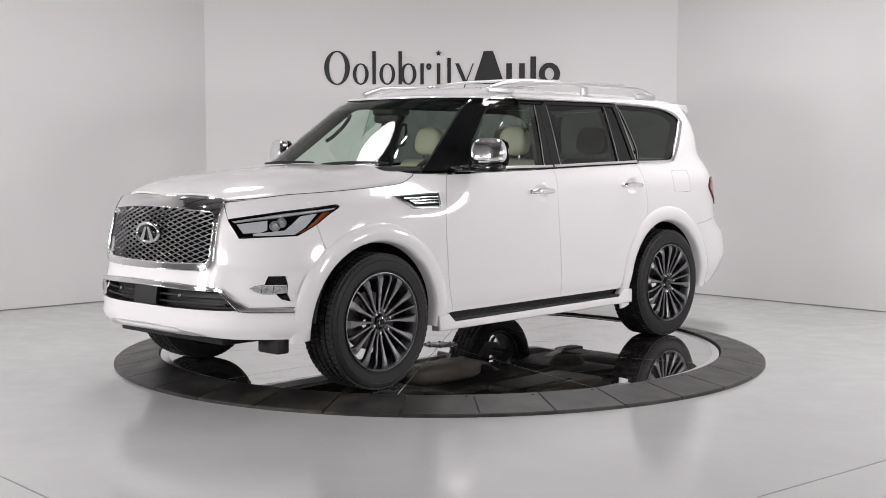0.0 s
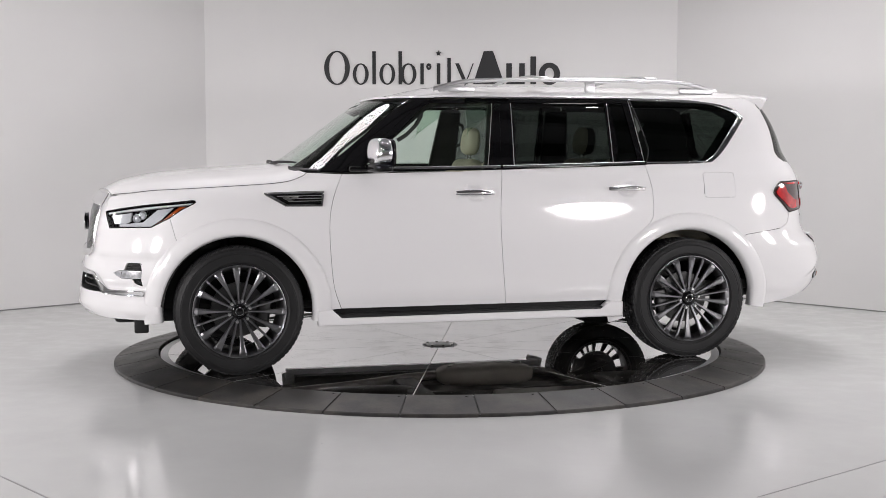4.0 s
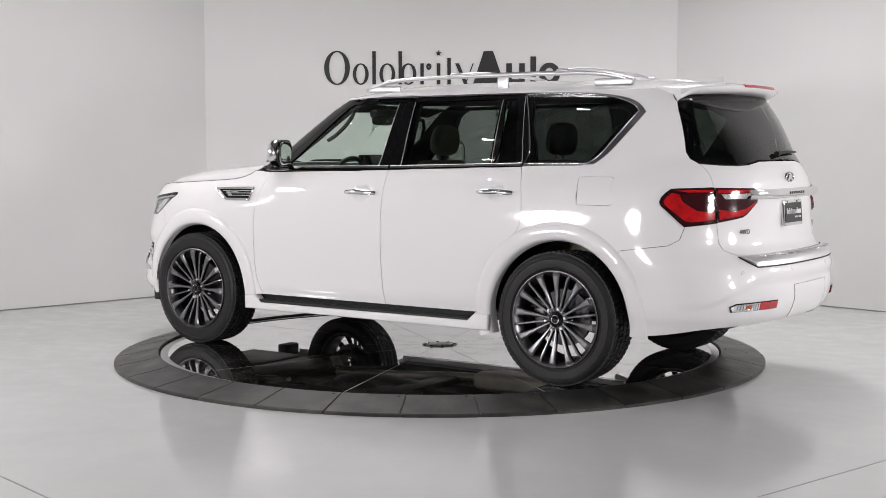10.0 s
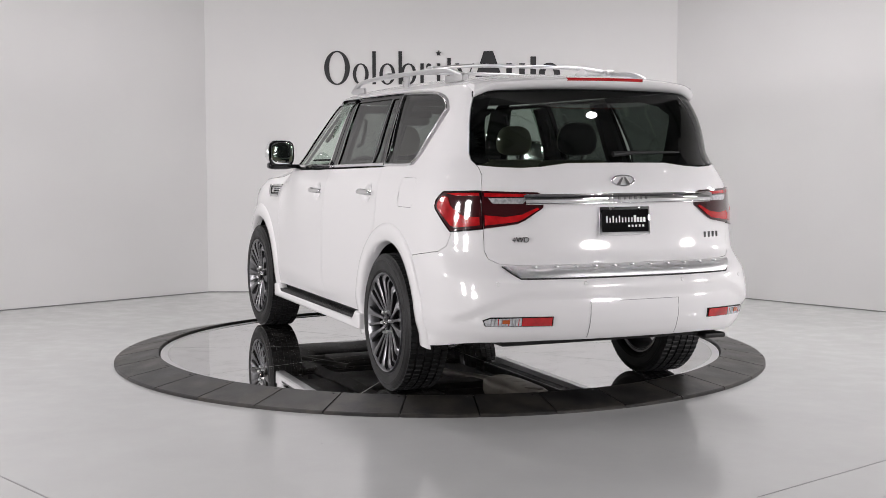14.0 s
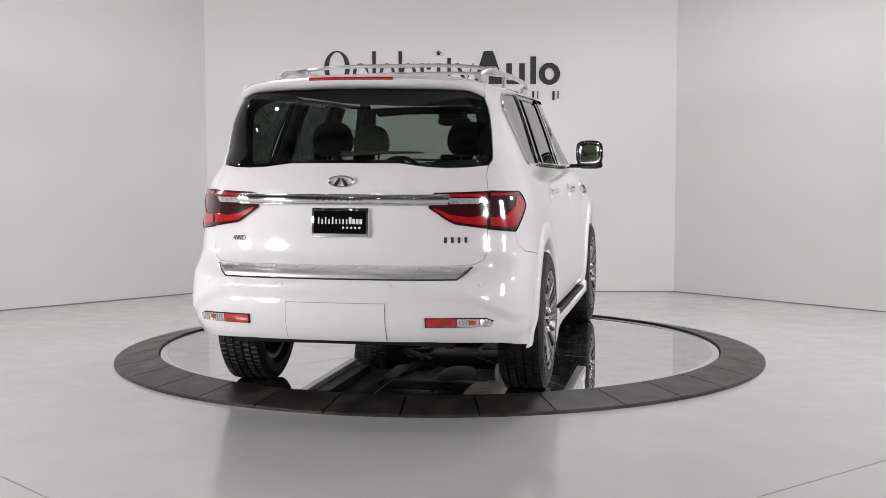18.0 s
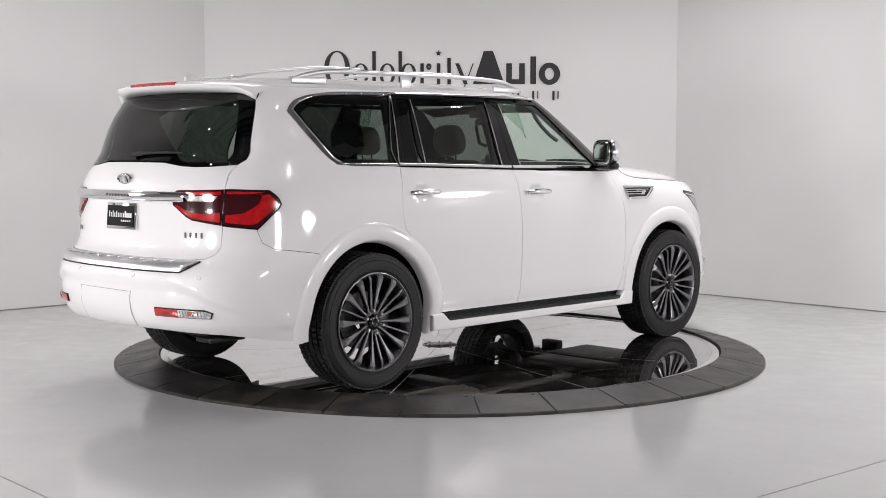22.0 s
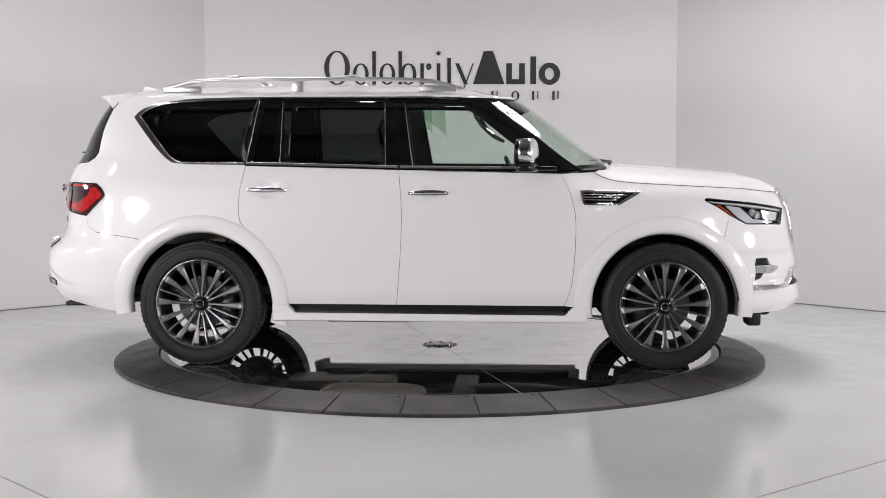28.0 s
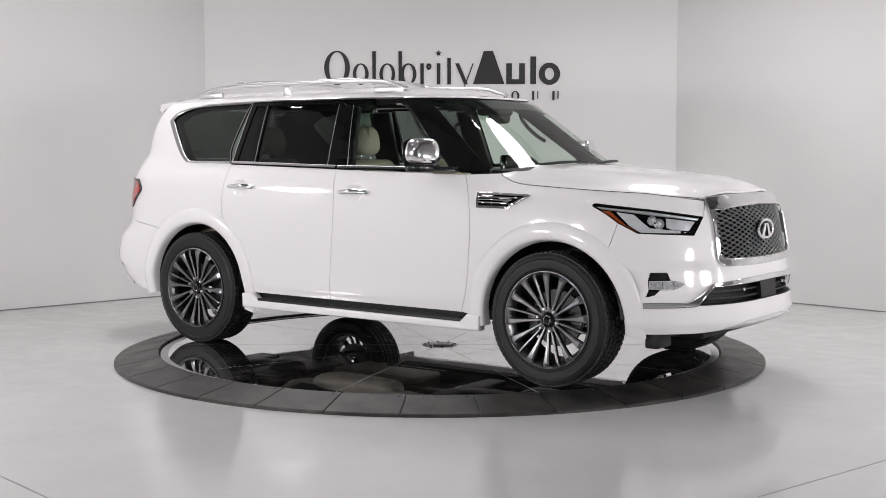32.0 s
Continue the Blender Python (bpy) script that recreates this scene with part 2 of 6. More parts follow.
def lathe(profile, seg=64, axis="y", smooth=35):
    """Turns (radius, height) pairs round an axis; a closed loop where the first pair equals the last."""
    bm = bmesh.new()
    rings = []
    for r, h in profile:
        ring = []
        for i in range(seg):
            a = 2 * math.pi * i / seg
            c, s = r * math.cos(a), r * math.sin(a)
            ring.append(bm.verts.new((c, h, s) if axis == "y" else (c, s, h)))
        rings.append(ring)
    for a, b in zip(rings, rings[1:]):
        for i in range(seg):
            j = (i + 1) % seg
            bm.faces.new((a[i], a[j], b[j], b[i]))
    bmesh.ops.remove_doubles(bm, verts=bm.verts, dist=1e-6)
    bmesh.ops.recalc_face_normals(bm, faces=bm.faces)
    return smooth_bm(bm, smooth)


def tube(points, radius, seg=8, flat=1.0):
    """A round bar along a line of points, with closed ends."""
    bm = bmesh.new()
    pts = [Vector(p) for p in points]
    rings = []
    for i, p in enumerate(pts):
        d = (pts[min(i + 1, len(pts) - 1)] - pts[max(i - 1, 0)]).normalized()
        a = d.cross(Vector((0, 0, 1)))
        a = a.normalized() if a.length > 1e-4 else Vector((1, 0, 0))
        b = a.cross(d).normalized()
        r = radius[i] if isinstance(radius, (list, tuple)) else radius
        rings.append([bm.verts.new(p + r * (math.cos(t) * a + flat * math.sin(t) * b)) for t in (2 * math.pi * j / seg for j in range(seg))])
    for u, v in zip(rings, rings[1:]):
        for j in range(seg):
            bm.faces.new((u[j], u[(j + 1) % seg], v[(j + 1) % seg], v[j]))
    bm.faces.new(rings[0])
    bm.faces.new(rings[-1])
    bmesh.ops.recalc_face_normals(bm, faces=bm.faces)
    return smooth_bm(bm, 50)


def slab(points, z0, z1):
    """A flat polygon with thickness; points run round in the plane."""
    bm = bmesh.new()
    lo = [bm.verts.new((x, y, z0)) for x, y in points]
    hi = [bm.verts.new((x, y, z1)) for x, y in points]
    bm.faces.new(lo[::-1])
    bm.faces.new(hi)
    for i in range(len(points)):
        j = (i + 1) % len(points)
        bm.faces.new((lo[i], lo[j], hi[j], hi[i]))
    return bm


# ---- the studio ----
FLOOR_Z = -0.052
BACK_Y = 3.95
RING_IN, RING_OUT = 2.03, 2.335
# plan of the room, anticlockwise: back wall, angled walls, sides, front
PLAN = [(2.46, BACK_Y), (-2.43, BACK_Y), (-8.2, -1.45), (-8.2, -15.0), (8.2, -15.0), (8.2, -2.05)]
WALL_TOP = 5.6
ground = part("floor", slab([(-8.4, -15.2), (8.4, -15.2), (8.4, 4.3), (-8.4, 4.3)], FLOOR_Z - 0.2, FLOOR_Z), M_FLOOR)
tagged(ground, "glossy light grey epoxy showroom floor with thin joints", "floor", kind="structure")
for i, nm in enumerate(("wall_back", "wall_angled_left", "wall_left", "wall_front", "wall_right", "wall_angled_right")):
    a, b = Vector(PLAN[i]), Vector(PLAN[(i + 1) % 6])
    d = (b - a).normalized()
    nrm = Vector((d.y, -d.x)) * 0.2
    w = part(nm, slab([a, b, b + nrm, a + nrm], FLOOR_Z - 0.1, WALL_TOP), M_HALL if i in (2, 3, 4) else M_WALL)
    tagged(w, "plain grey hall wall out of view, toned for bounced light" if i in (2, 3, 4) else "plain matt white painted studio wall", "wall", kind="structure")
# thin grey line along the foot of the three white walls
for i in (0, 1, 5):
    a, b = Vector(PLAN[i]), Vector(PLAN[(i + 1) % 6])
    d = (b - a).normalized()
    nrm = Vector((-d.y, d.x)) * 0.004
    tagged(part("trim", slab([a, a + nrm, b + nrm, b], FLOOR_Z, FLOOR_Z + 0.009), M_JOINT), "thin grey line at the wall foot", "sealant", "sealant lines", "structure")
roof = part("ceiling", boxmesh(-8.5, 8.5, -15.3, 4.4, WALL_TOP, WALL_TOP + 0.2), M_DARKROOF)
tagged(roof, "dark grey steel deck ceiling", "ceiling", kind="structure")
for i in range(12):
    y = 3.2 - i * 1.5
    bm = boxmesh(-8.2, 8.2, y - 0.09, y + 0.09, WALL_TOP - 0.32, WALL_TOP, bevel=0.01)
    tagged(part("ceiling_beam", bm, M_BEAM), "dark painted steel ceiling beam", "beam", "ceiling beams", "structure")

# floor joints, thin filled saw cuts
for a, b in (((-2.0, -3.6), (-0.75, -5.0)), ((1.36, -3.96), (3.6, -2.1))):
    a, b = Vector(a), Vector(b)
    d = (b - a).normalized()
    s = Vector((-d.y, d.x)) * 0.004
    a2 = a - d * 3.0 if a.x < 0 else a
    b2 = b if a.x < 0 else b + d * 2.5
    tagged(part("floor_joint", slab([a2 - s, b2 - s, b2 + s, a2 + s], FLOOR_Z - 0.01, FLOOR_Z + 0.001), M_JOINT),
           "thin grey filled joint in the floor", "floor joint", "floor joints", "structure")

# ---- turntable: fixed ramp ring of plates, turning mirror disc ----
ring = tagged(new("turntable_ramp"), "dark grey sloped ramp ring of rubber plates round the turntable", "ramp ring")
ring.location = (0, 0, FLOOR_Z)
PLATES = 33
half = math.pi / PLATES - 0.0022


def ramp_plate():
    bm = bmesh.new()
    prof = [(RING_OUT, 0.0), (RING_OUT, 0.016), (RING_OUT - 0.006, 0.021), (RING_IN + 0.012, 0.070), (RING_IN + 0.004, 0.071), (RING_IN, 0.067), (RING_IN, 0.0)]
    cols = []
    for i in range(7):
        a = -half + 2 * half * i / 6
        cols.append([bm.verts.new((r * math.cos(a), r * math.sin(a), z)) for r, z in prof])
    for u, v in zip(cols, cols[1:]):
        for j in range(len(prof) - 1):
            bm.faces.new((u[j], v[j], v[j + 1], u[j + 1]))
    bm.faces.new(cols[0])
    bm.faces.new(cols[-1])
    bmesh.ops.recalc_face_normals(bm, faces=bm.faces)
    return smooth_bm(bm, 30)


plate = None
screw = None
for i in range(PLATES):
    a = -math.pi / 2 + 2 * math.pi * i / PLATES
    if plate is None:
        plate = part("ramp_plate", ramp_plate(), M_RAMP, ring)
        pm = plate.data
    else:
        plate = part("ramp_plate", pm, None, ring)
    plate.rotation_euler.z = a
    if screw is None:
        screw = part("screw_hole", lathe([(0.0001, 0.001), (0.010, 0.001), (0.010, -0.006), (0.0001, -0.006)], 12, "z"), M_RAMPDARK, ring)
        sm = screw.data
    else:
        screw = part("screw_hole", sm, None, ring)
    b = a + radians(4.3)
    screw.location = ((RING_IN + 0.03) * math.cos(b), (RING_IN + 0.03) * math.sin(b), 0.0675)
base = part("ring_base", lathe([(RING_OUT - 0.004, 0.001), (RING_OUT - 0.004, 0.012), (RING_IN + 0.004, 0.062), (RING_IN + 0.004, 0.001)], 144, "z"), M_RAMPDARK, ring)

disc = tagged(new("turntable_disc"), "round polished mirror turntable disc with ten plates and a bolted hub", "turntable")
DISC_R = 2.018
seg_half = math.pi / 10


def disc_plate():
    n = 14
    g = 0.0034
    pts = [(0.09 * math.cos(t), 0.09 * math.sin(t)) for t in np.linspace(-seg_half * 0.93, seg_half * 0.93, 4)]
    arc = [(1.965 * math.cos(t), 1.965 * math.sin(t)) for t in np.linspace(seg_half - g / 1.965, -seg_half + g / 1.965, n)]
    return slab((pts + arc)[::-1], -0.012, 0.0)


dp = None
for i in range(10):
    if dp is None:
        dp = part("mirror_plate", disc_plate(), M_MIRROR, disc)
        dm = dp.data
    else:
        dp = part("mirror_plate", dm, None, disc)
    dp.rotation_euler.z = radians(36 * i + 18)
part("disc_body", lathe([(0.0001, -0.045), (DISC_R, -0.045), (DISC_R, -0.0016), (0.0001, -0.0016)], 128, "z"), M_SEAM, disc)
part("rim_band", lathe([(1.968, -0.012), (DISC_R, -0.012), (DISC_R, 0.001), (1.968, 0.001), (1.968, -0.012)], 128, "z"), M_SATIN, disc)
part("hub_plate", lathe([(0.0001, 0.004), (0.125, 0.004), (0.13, 0.001), (0.13, -0.008), (0.0001, -0.008)], 40, "z"), M_SATIN, disc)
bolt = None
for i in range(8):
    a = 2 * math.pi * i / 8
    if bolt is None:
        bolt = part("hub_bolt", lathe([(0.0001, 0.008), (0.009, 0.007), (0.011, 0.004), (0.011, 0.0), (0.0001, 0.0)], 12, "z"), M_DARKCHROME, disc)
        bmh = bolt.data
    else:
        bolt = part("hub_bolt", bmh, None, disc)
    bolt.location = (0.108 * math.cos(a), 0.108 * math.sin(a), 0.003)


# hairline crack in the floor paint
rng = random.Random(7)
for (x, y), (x1, y1), n in (((2.75, 0.65), (2.40, -0.24), 14), ((3.01, 1.12), (2.88, 0.82), 5)):
    verts = []
    for i in range(n):
        t = i / (n - 1)
        w = rng.uniform(0.001, 0.004)
        cx, cy = x + (x1 - x) * t + rng.uniform(-0.03, 0.03), y + (y1 - y) * t
        verts += [(cx, cy - w, FLOOR_Z + 0.004), (cx, cy + w, FLOOR_Z + 0.004)]
    me = mesh_from("floor_crack", verts, [(2 * i, 2 * i + 2, 2 * i + 3, 2 * i + 1) for i in range(n - 1)])
    me.materials.append(M_JOINT)
    tagged(new("floor_crack", me), "thin dark crack in the floor paint", "crack", kind="structure")


# ---- the car: one smooth skin, x forward, y to its left side ----
def smooth_table(rows):
    """A smooth curve through (z, value) rows, ready for quick look-up."""
    z = np.array([r[0] for r in rows], float)
    v = np.array([r[1] for r in rows], float)
    d = np.gradient(v, z)
    zz = np.linspace(z[0], z[-1], 400)
    i = np.clip(np.searchsorted(z, zz) - 1, 0, len(z) - 2)
    h = z[i + 1] - z[i]
    t = (zz - z[i]) / h
    vv = (v[i] * (2 * t**3 - 3 * t**2 + 1) + d[i] * h * (t**3 - 2 * t**2 + t) + v[i + 1] * (3 * t**2 - 2 * t**3) + d[i + 1] * h * (t**3 - t**2))
    return lambda q: np.interp(q, zz, vv)


NOSE = smooth_table([(0.26, 2.42), (0.36, 2.50), (0.42, 2.535), (0.52, 2.545), (0.62, 2.535), (0.72, 2.515), (0.85, 2.50), (0.95, 2.485), (1.08, 2.455), (1.14, 2.42), (1.20, 2.36), (1.30, 2.24)])
SCREEN = smooth_table([(1.28, 1.29), (1.384, 1.13), (1.55, 0.905), (1.767, 0.60), (1.83, 0.50)])
TAIL = smooth_table([(0.26, -2.50), (0.36, -2.66), (0.42, -2.735), (0.50, -2.78), (0.60, -2.795), (0.70, -2.775), (0.77, -2.745), (0.81, -2.70), (0.86, -2.655), (0.95, -2.635), (1.10, -2.63), (1.24, -2.62), (1.32, -2.585), (1.37, -2.55), (1.50, -2.475), (1.74, -2.32), (1.83, -2.255)])
SIDE = smooth_table([(0.26, 0.935), (0.36, 0.945), (0.42, 0.950), (0.46, 0.962), (0.50, 0.969), (0.60, 0.972), (0.75, 0.972), (0.95, 0.963), (1.10, 0.950), (1.20, 0.935), (1.26, 0.915), (1.30, 0.897), (1.34, 0.880), (1.50, 0.827), (1.66, 0.770), (1.74, 0.738), (1.80, 0.705), (1.83, 0.685)])
WING = smooth_table([(0.26, 0.94), (0.45, 0.965), (0.75, 0.972), (0.95, 0.965), (1.06, 0.952), (1.12, 0.930), (1.17, 0.893), (1.21, 0.850), (1.25, 0.815), (1.31, 0.785)])


def step01(a, b, t):
    t = np.clip((t - a) / (b - a), 0, 1)
    return t * t * (3 - 2 * t)


def half_width(x, z):
    k = step01(0.72, 1.15, x) * (z < 1.292)
    return SIDE(z) * (1 - k) + WING(z) * k


def bend(a, p, q):
    """A rounded corner, f**p + h**q = 1, at the polar angle a: f grows from 0 to 1 while h falls to 0."""
    sn, cs = np.clip(np.sin(a), 1e-9, 1), np.clip(np.cos(a), 1e-9, 1)
    r = 1 / np.maximum(sn, cs)
    for _ in range(9):
        u, v = (r * sn) ** p, (r * cs) ** q
        r = r - (u + v - 1) * r / (p * u + q * v)
    return r * sn, np.where(a > math.pi / 2 - 1e-6, 0, r * cs)


def raw_skin(s, z):
    """s runs 0 to 1 round the front corner, 1 to 2 along the side, 2 to 3 round the back corner."""
    s, z = np.broadcast_arrays(np.asarray(s, float), np.asarray(z, float))
    up = z > 1.292
    xf = np.where(up, SCREEN(z), NOSE(z))
    cf = np.where(up, xf - 0.9, 1.35)
    pf, qf = np.where(up, 3.0, 3.1 - 0.7 * step01(0.6, 1.15, z)), np.where(up, 3.5, 2.86)
    xr = TAIL(z)
    k = step01(1.15, 1.45, z)
    cr = xr + 1.0 * (1 - k) + 0.75 * k
    pr, qr = 4.7 * (1 - k) + 3.0 * k + 5.0 * step01(1.38, 1.76, z), 2.6 * (1 - k) + 3.0 * k
    a = np.clip(1 - s, 0, 1) * math.pi / 2
    b = np.clip(s - 2, 0, 1) * math.pi / 2
    run = 2 * np.clip(s - 1, 0, 1) - 1
    x = np.where(run < 0, -cf * run, cr * run)
    ff, hf = bend(a, pf, qf)
    fr, hr = bend(b, pr, qr)
    x = np.where(s < 1, cf + (xf - cf) * ff, x)
    x = np.where(s > 2, cr + (xr - cr) * fr, x)
    y = half_width(x, z)
    y = np.where(s < 1, y * hf, y)
    y = np.where(s > 2, y * hr, y)
    return x, y


S_ROW = np.concatenate([1 - np.linspace(1, 0, 500), 1 + np.linspace(0, 1, 200)[1:], 2 + np.linspace(0, 1, 500)[1:]])
_x, _y = raw_skin(S_ROW, np.full_like(S_ROW, 0.85))
G_ROW = np.concatenate([[0], np.cumsum(np.hypot(np.diff(_x), np.diff(_y)))])
G_END = float(G_ROW[-1])
G_SIDE = float(np.interp(1.02, S_ROW, G_ROW))
G_BACK = float(np.interp(1.98, S_ROW, G_ROW))


def skin(g, z, off=0.0):
    """Points of the skin; g is the run along it, 0 at the nose, G_END at the tail, mirrored beyond both."""
    g, z = np.broadcast_arrays(np.asarray(g, float), np.asarray(z, float))
    sign = np.where((g < 0) | (g > G_END), -1.0, 1.0)
    gg = np.abs(g)
    gg = np.where(gg > G_END, 2 * G_END - gg, gg)
    x, y = raw_skin(np.interp(gg, G_ROW, S_ROW), z)
    return np.stack([x, y * sign, z], -1)


def skin_normal(g, z):
    e = 0.004
    a = skin(g + e, z) - skin(g - e, z)
    b = skin(g, z + e) - skin(g, z - e)
    n = np.cross(a, b)
    n = n / np.maximum(np.linalg.norm(n, axis=-1, keepdims=True), 1e-9)
    return n


G_ALL = np.linspace(0, G_END, 1600)


def gx(x, z):
    """The run at which the left side has this x."""
    row = skin(G_ALL, np.full_like(G_ALL, z))[:, 0]
    return float(np.interp(-x, -row, G_ALL))


def gf(y, z):
    """The run at which the front has this y."""
    g = np.linspace(0, G_SIDE, 1200)
    row = skin(g, np.full_like(g, z))[:, 1]
    return math.copysign(float(np.interp(abs(y), np.maximum.accumulate(row), g)), y)


def gr(y, z):
    """The run at which the back has this y."""
    g = np.linspace(G_BACK, G_END, 1200)
    row = skin(g, np.full_like(g, z))[:, 1]
    g = float(np.interp(-abs(y), np.maximum.accumulate(-row), g))
    return g if y >= 0 else 2 * G_END - g


def fill(pts, step=0.07):
    """More points on the long straight runs of a line."""
    out = []
    for a, b in zip(pts, pts[1:]):
        n = max(1, int(math.hypot(b[0] - a[0], b[1] - a[1]) / step))
        out += [(a[0] + (b[0] - a[0]) * i / n, a[1] + (b[1] - a[1]) * i / n) for i in range(n)]
    return out + [pts[-1]]


def X(*pts):
    return [(gx(x, z), z) for x, z in fill(pts)]


def F(*pts):
    return [(gf(y, z), z) for y, z in fill(pts)]


def R(*pts):
    return [(gr(y, z), z) for y, z in fill(pts)]


def spline(pts, n=6):
    """A smooth line through the points."""
    P = [Vector((*p, 0)) if len(p) == 2 else Vector(p) for p in pts]
    out = []
    for i in range(len(P) - 1):
        a, b, c, d = P[max(i - 1, 0)], P[i], P[i + 1], P[min(i + 2, len(P) - 1)]
        for j in range(n):
            t = j / n
            q = 0.5 * ((2 * b) + (c - a) * t + (2 * a - 5 * b + 4 * c - d) * t * t + (3 * b - a - 3 * c + d) * t**3)
            out.append(tuple(q)[: len(pts[0])])
    out.append(tuple(P[-1])[: len(pts[0])])
    return out


def dense(poly, step):
    out = []
    for i, a in enumerate(poly):
        b = poly[(i + 1) % len(poly)]
        n = max(1, int(math.hypot(b[0] - a[0], b[1] - a[1]) / step))
        out += [(a[0] + (b[0] - a[0]) * j / n, a[1] + (b[1] - a[1]) * j / n) for j in range(n)]
    res = []
    for q in out:
        if not res or math.hypot(q[0] - res[-1][0], q[1] - res[-1][1]) > 1e-4:
            res.append(q)
    if math.hypot(res[0][0] - res[-1][0], res[0][1] - res[-1][1]) < 1e-4:
        res.pop()
    return res


def area(poly):
    return 0.5 * sum(a[0] * b[1] - b[0] * a[1] for a, b in zip(poly, poly[1:] + poly[:1]))


def inset(poly, d):
    """Moves a closed outline inwards by d."""
    if area(poly) < 0:
        poly = poly[::-1]
    out = []
    for i, p in enumerate(poly):
        a, b = Vector(poly[i - 1]), Vector(poly[(i + 1) % len(poly)])
        p = Vector(p)
        u, v = (p - a).normalized(), (b - p).normalized()
        n = Vector((-u.y, u.x)) + Vector((-v.y, v.x))
        if n.length < 1e-6:
            continue
        n.normalize()
        c = max(0.5, n.dot(Vector((-u.y, u.x))))
        out.append(tuple(p + n * d / c))
    return out


def inside(poly, P):
    poly = np.array(poly)
    x, y = P[:, 0], P[:, 1]
    res = np.zeros(len(P), bool)
    for (x0, y0), (x1, y1) in zip(poly, np.roll(poly, -1, 0)):
        c = (y0 > y) != (y1 > y)
        if y1 != y0:
            res ^= c & (x < (x1 - x0) * (y - y0) / (y1 - y0) + x0)
    return res


def edge_gap(poly, P):
    poly = np.array(poly)
    best = np.full(len(P), 9.0)
    for a, b in zip(poly, np.roll(poly, -1, 0)):
        d = b - a
        t = np.clip(((P - a) @ d) / max(d @ d, 1e-12), 0, 1)
        best = np.minimum(best, np.linalg.norm(P - (a + t[:, None] * d), axis=1))
    return best


def skin_mesh(name, outline, holes=(), step=0.04, gap=0.0015, off=0.0, depth=0.014, lift=None, flip=False):
    """A panel of the skin inside an outline, less holes, with its edges turned in. flip: for the other side of the car."""
    from mathutils.geometry import delaunay_2d_cdt
    loops = [inset(dense(outline, step), gap)] + [inset(dense(h, step * 0.7), 0.0) for h in holes]
    A = np.array(loops[0])
    lo, hi = A.min(0), A.max(0)
    grid = np.array([(u, v) for u in np.arange(lo[0] + step / 2, hi[0], step) for v in np.arange(lo[1] + step / 2, hi[1], step)])
    if len(grid):
        keep = inside(loops[0], grid) & (edge_gap(loops[0], grid) > step * 0.45)
        for h in loops[1:]:
            keep &= ~inside(h, grid) & (edge_gap(h, grid) > step * 0.35)
        grid = grid[keep]
    pts, edges = [], []
    for l in loops:
        n0 = len(pts)
        pts += [Vector(p) for p in l]
        edges += [(n0 + i, n0 + (i + 1) % len(l)) for i in range(len(l))]
    pts += [Vector(p) for p in grid]
    vs, es, fs, *_ = delaunay_2d_cdt(pts, edges, [], 0, 1e-6)
    V = np.array([tuple(v) for v in vs])
    C = np.array([V[list(f)].mean(0) for f in fs])
    keep = inside(loops[0], C)
    for h in loops[1:]:
        keep &= ~inside(h, C)
    fs = [tuple(f) for f, k in zip(fs, keep) if k]
    g, z = V[:, 0], V[:, 1]
    N = skin_normal(g, z)
    P = skin(g, z) + N * off
    if lift:
        raised = lambda a, b: skin(a, b) + skin_normal(a, b) * (off + lift(a, b))[:, None]
        P = raised(g, z)
        N = np.cross(raised(g + 0.004, z) - raised(g - 0.004, z), raised(g, z + 0.004) - raised(g, z - 0.004))
        N = N / np.maximum(np.linalg.norm(N, axis=-1, keepdims=True), 1e-9)
    verts, faces = [tuple(p) for p in P], []
    for f in fs:
        a, b, c = (P[i] for i in f[:3])
        faces.append(f if np.dot(np.cross(b - a, c - a), N[f[0]]) > 0 else f[::-1])
    count = {}
    for f in faces:
        for i in range(len(f)):
            count[(f[i], f[(i + 1) % len(f)])] = 1
    rim = [(a, b) for a, b in count if (b, a) not in count]
    top = {}
    nv = len(verts)
    for a, b in rim:
        for q in (a, b):
            if q not in top:
                top[q] = len(verts)
                verts.append(tuple(P[q] - N[q] * 0.0))
                verts.append(tuple(P[q] - N[q] * depth))
    rimf = [(top[b], top[a], top[a] + 1, top[b] + 1) for a, b in rim]
    normals = [tuple(n) for n in N] + [(0, 0, 0)] * (len(verts) - nv)
    faces += rimf
    if flip:
        verts = [(x, -y, q) for x, y, q in verts]
        normals = [(x, -y, q) for x, y, q in normals]
        faces = [f[::-1] for f in faces]
    me = mesh_from(name, verts, faces, True)
    me.normals_split_custom_set_from_vertices(normals)
    return me


car = tagged(new("car"), "pearl white sport utility car with chrome trim on a turntable", "car")


def both(name, outline, material, label="", parent=car, **kw):
    """A panel on the left side and its twin on the right."""
    par = parent if isinstance(parent, tuple) else (parent, parent)
    return tuple(part(name, skin_mesh(name, outline, flip=f, **kw), material, par[f], label) for f in (False, True))


def mid(name, outline, material, label="", parent=car, **kw):
    return part(name, skin_mesh(name, outline, **kw), material, parent, label)


def mirror_line(half_line):
    """A line of the left side, then the same of the right, back to the start's twin, across the nose."""
    return half_line + [(-g, z) for g, z in half_line[::-1]]


def mirror_back(half_line):
    return half_line + [(2 * G_END - g, z) for g, z in half_line[::-1]]


AXLE_F, AXLE_R, AXLE_Z = 1.5375, -1.5375, 0.412


def arch(cx, r, a0, a1, n=20):
    return [(cx + r * math.cos(radians(a0 + (a1 - a0) * i / n)), AXLE_Z + r * math.sin(radians(a0 + (a1 - a0) * i / n))) for i in range(n + 1)]


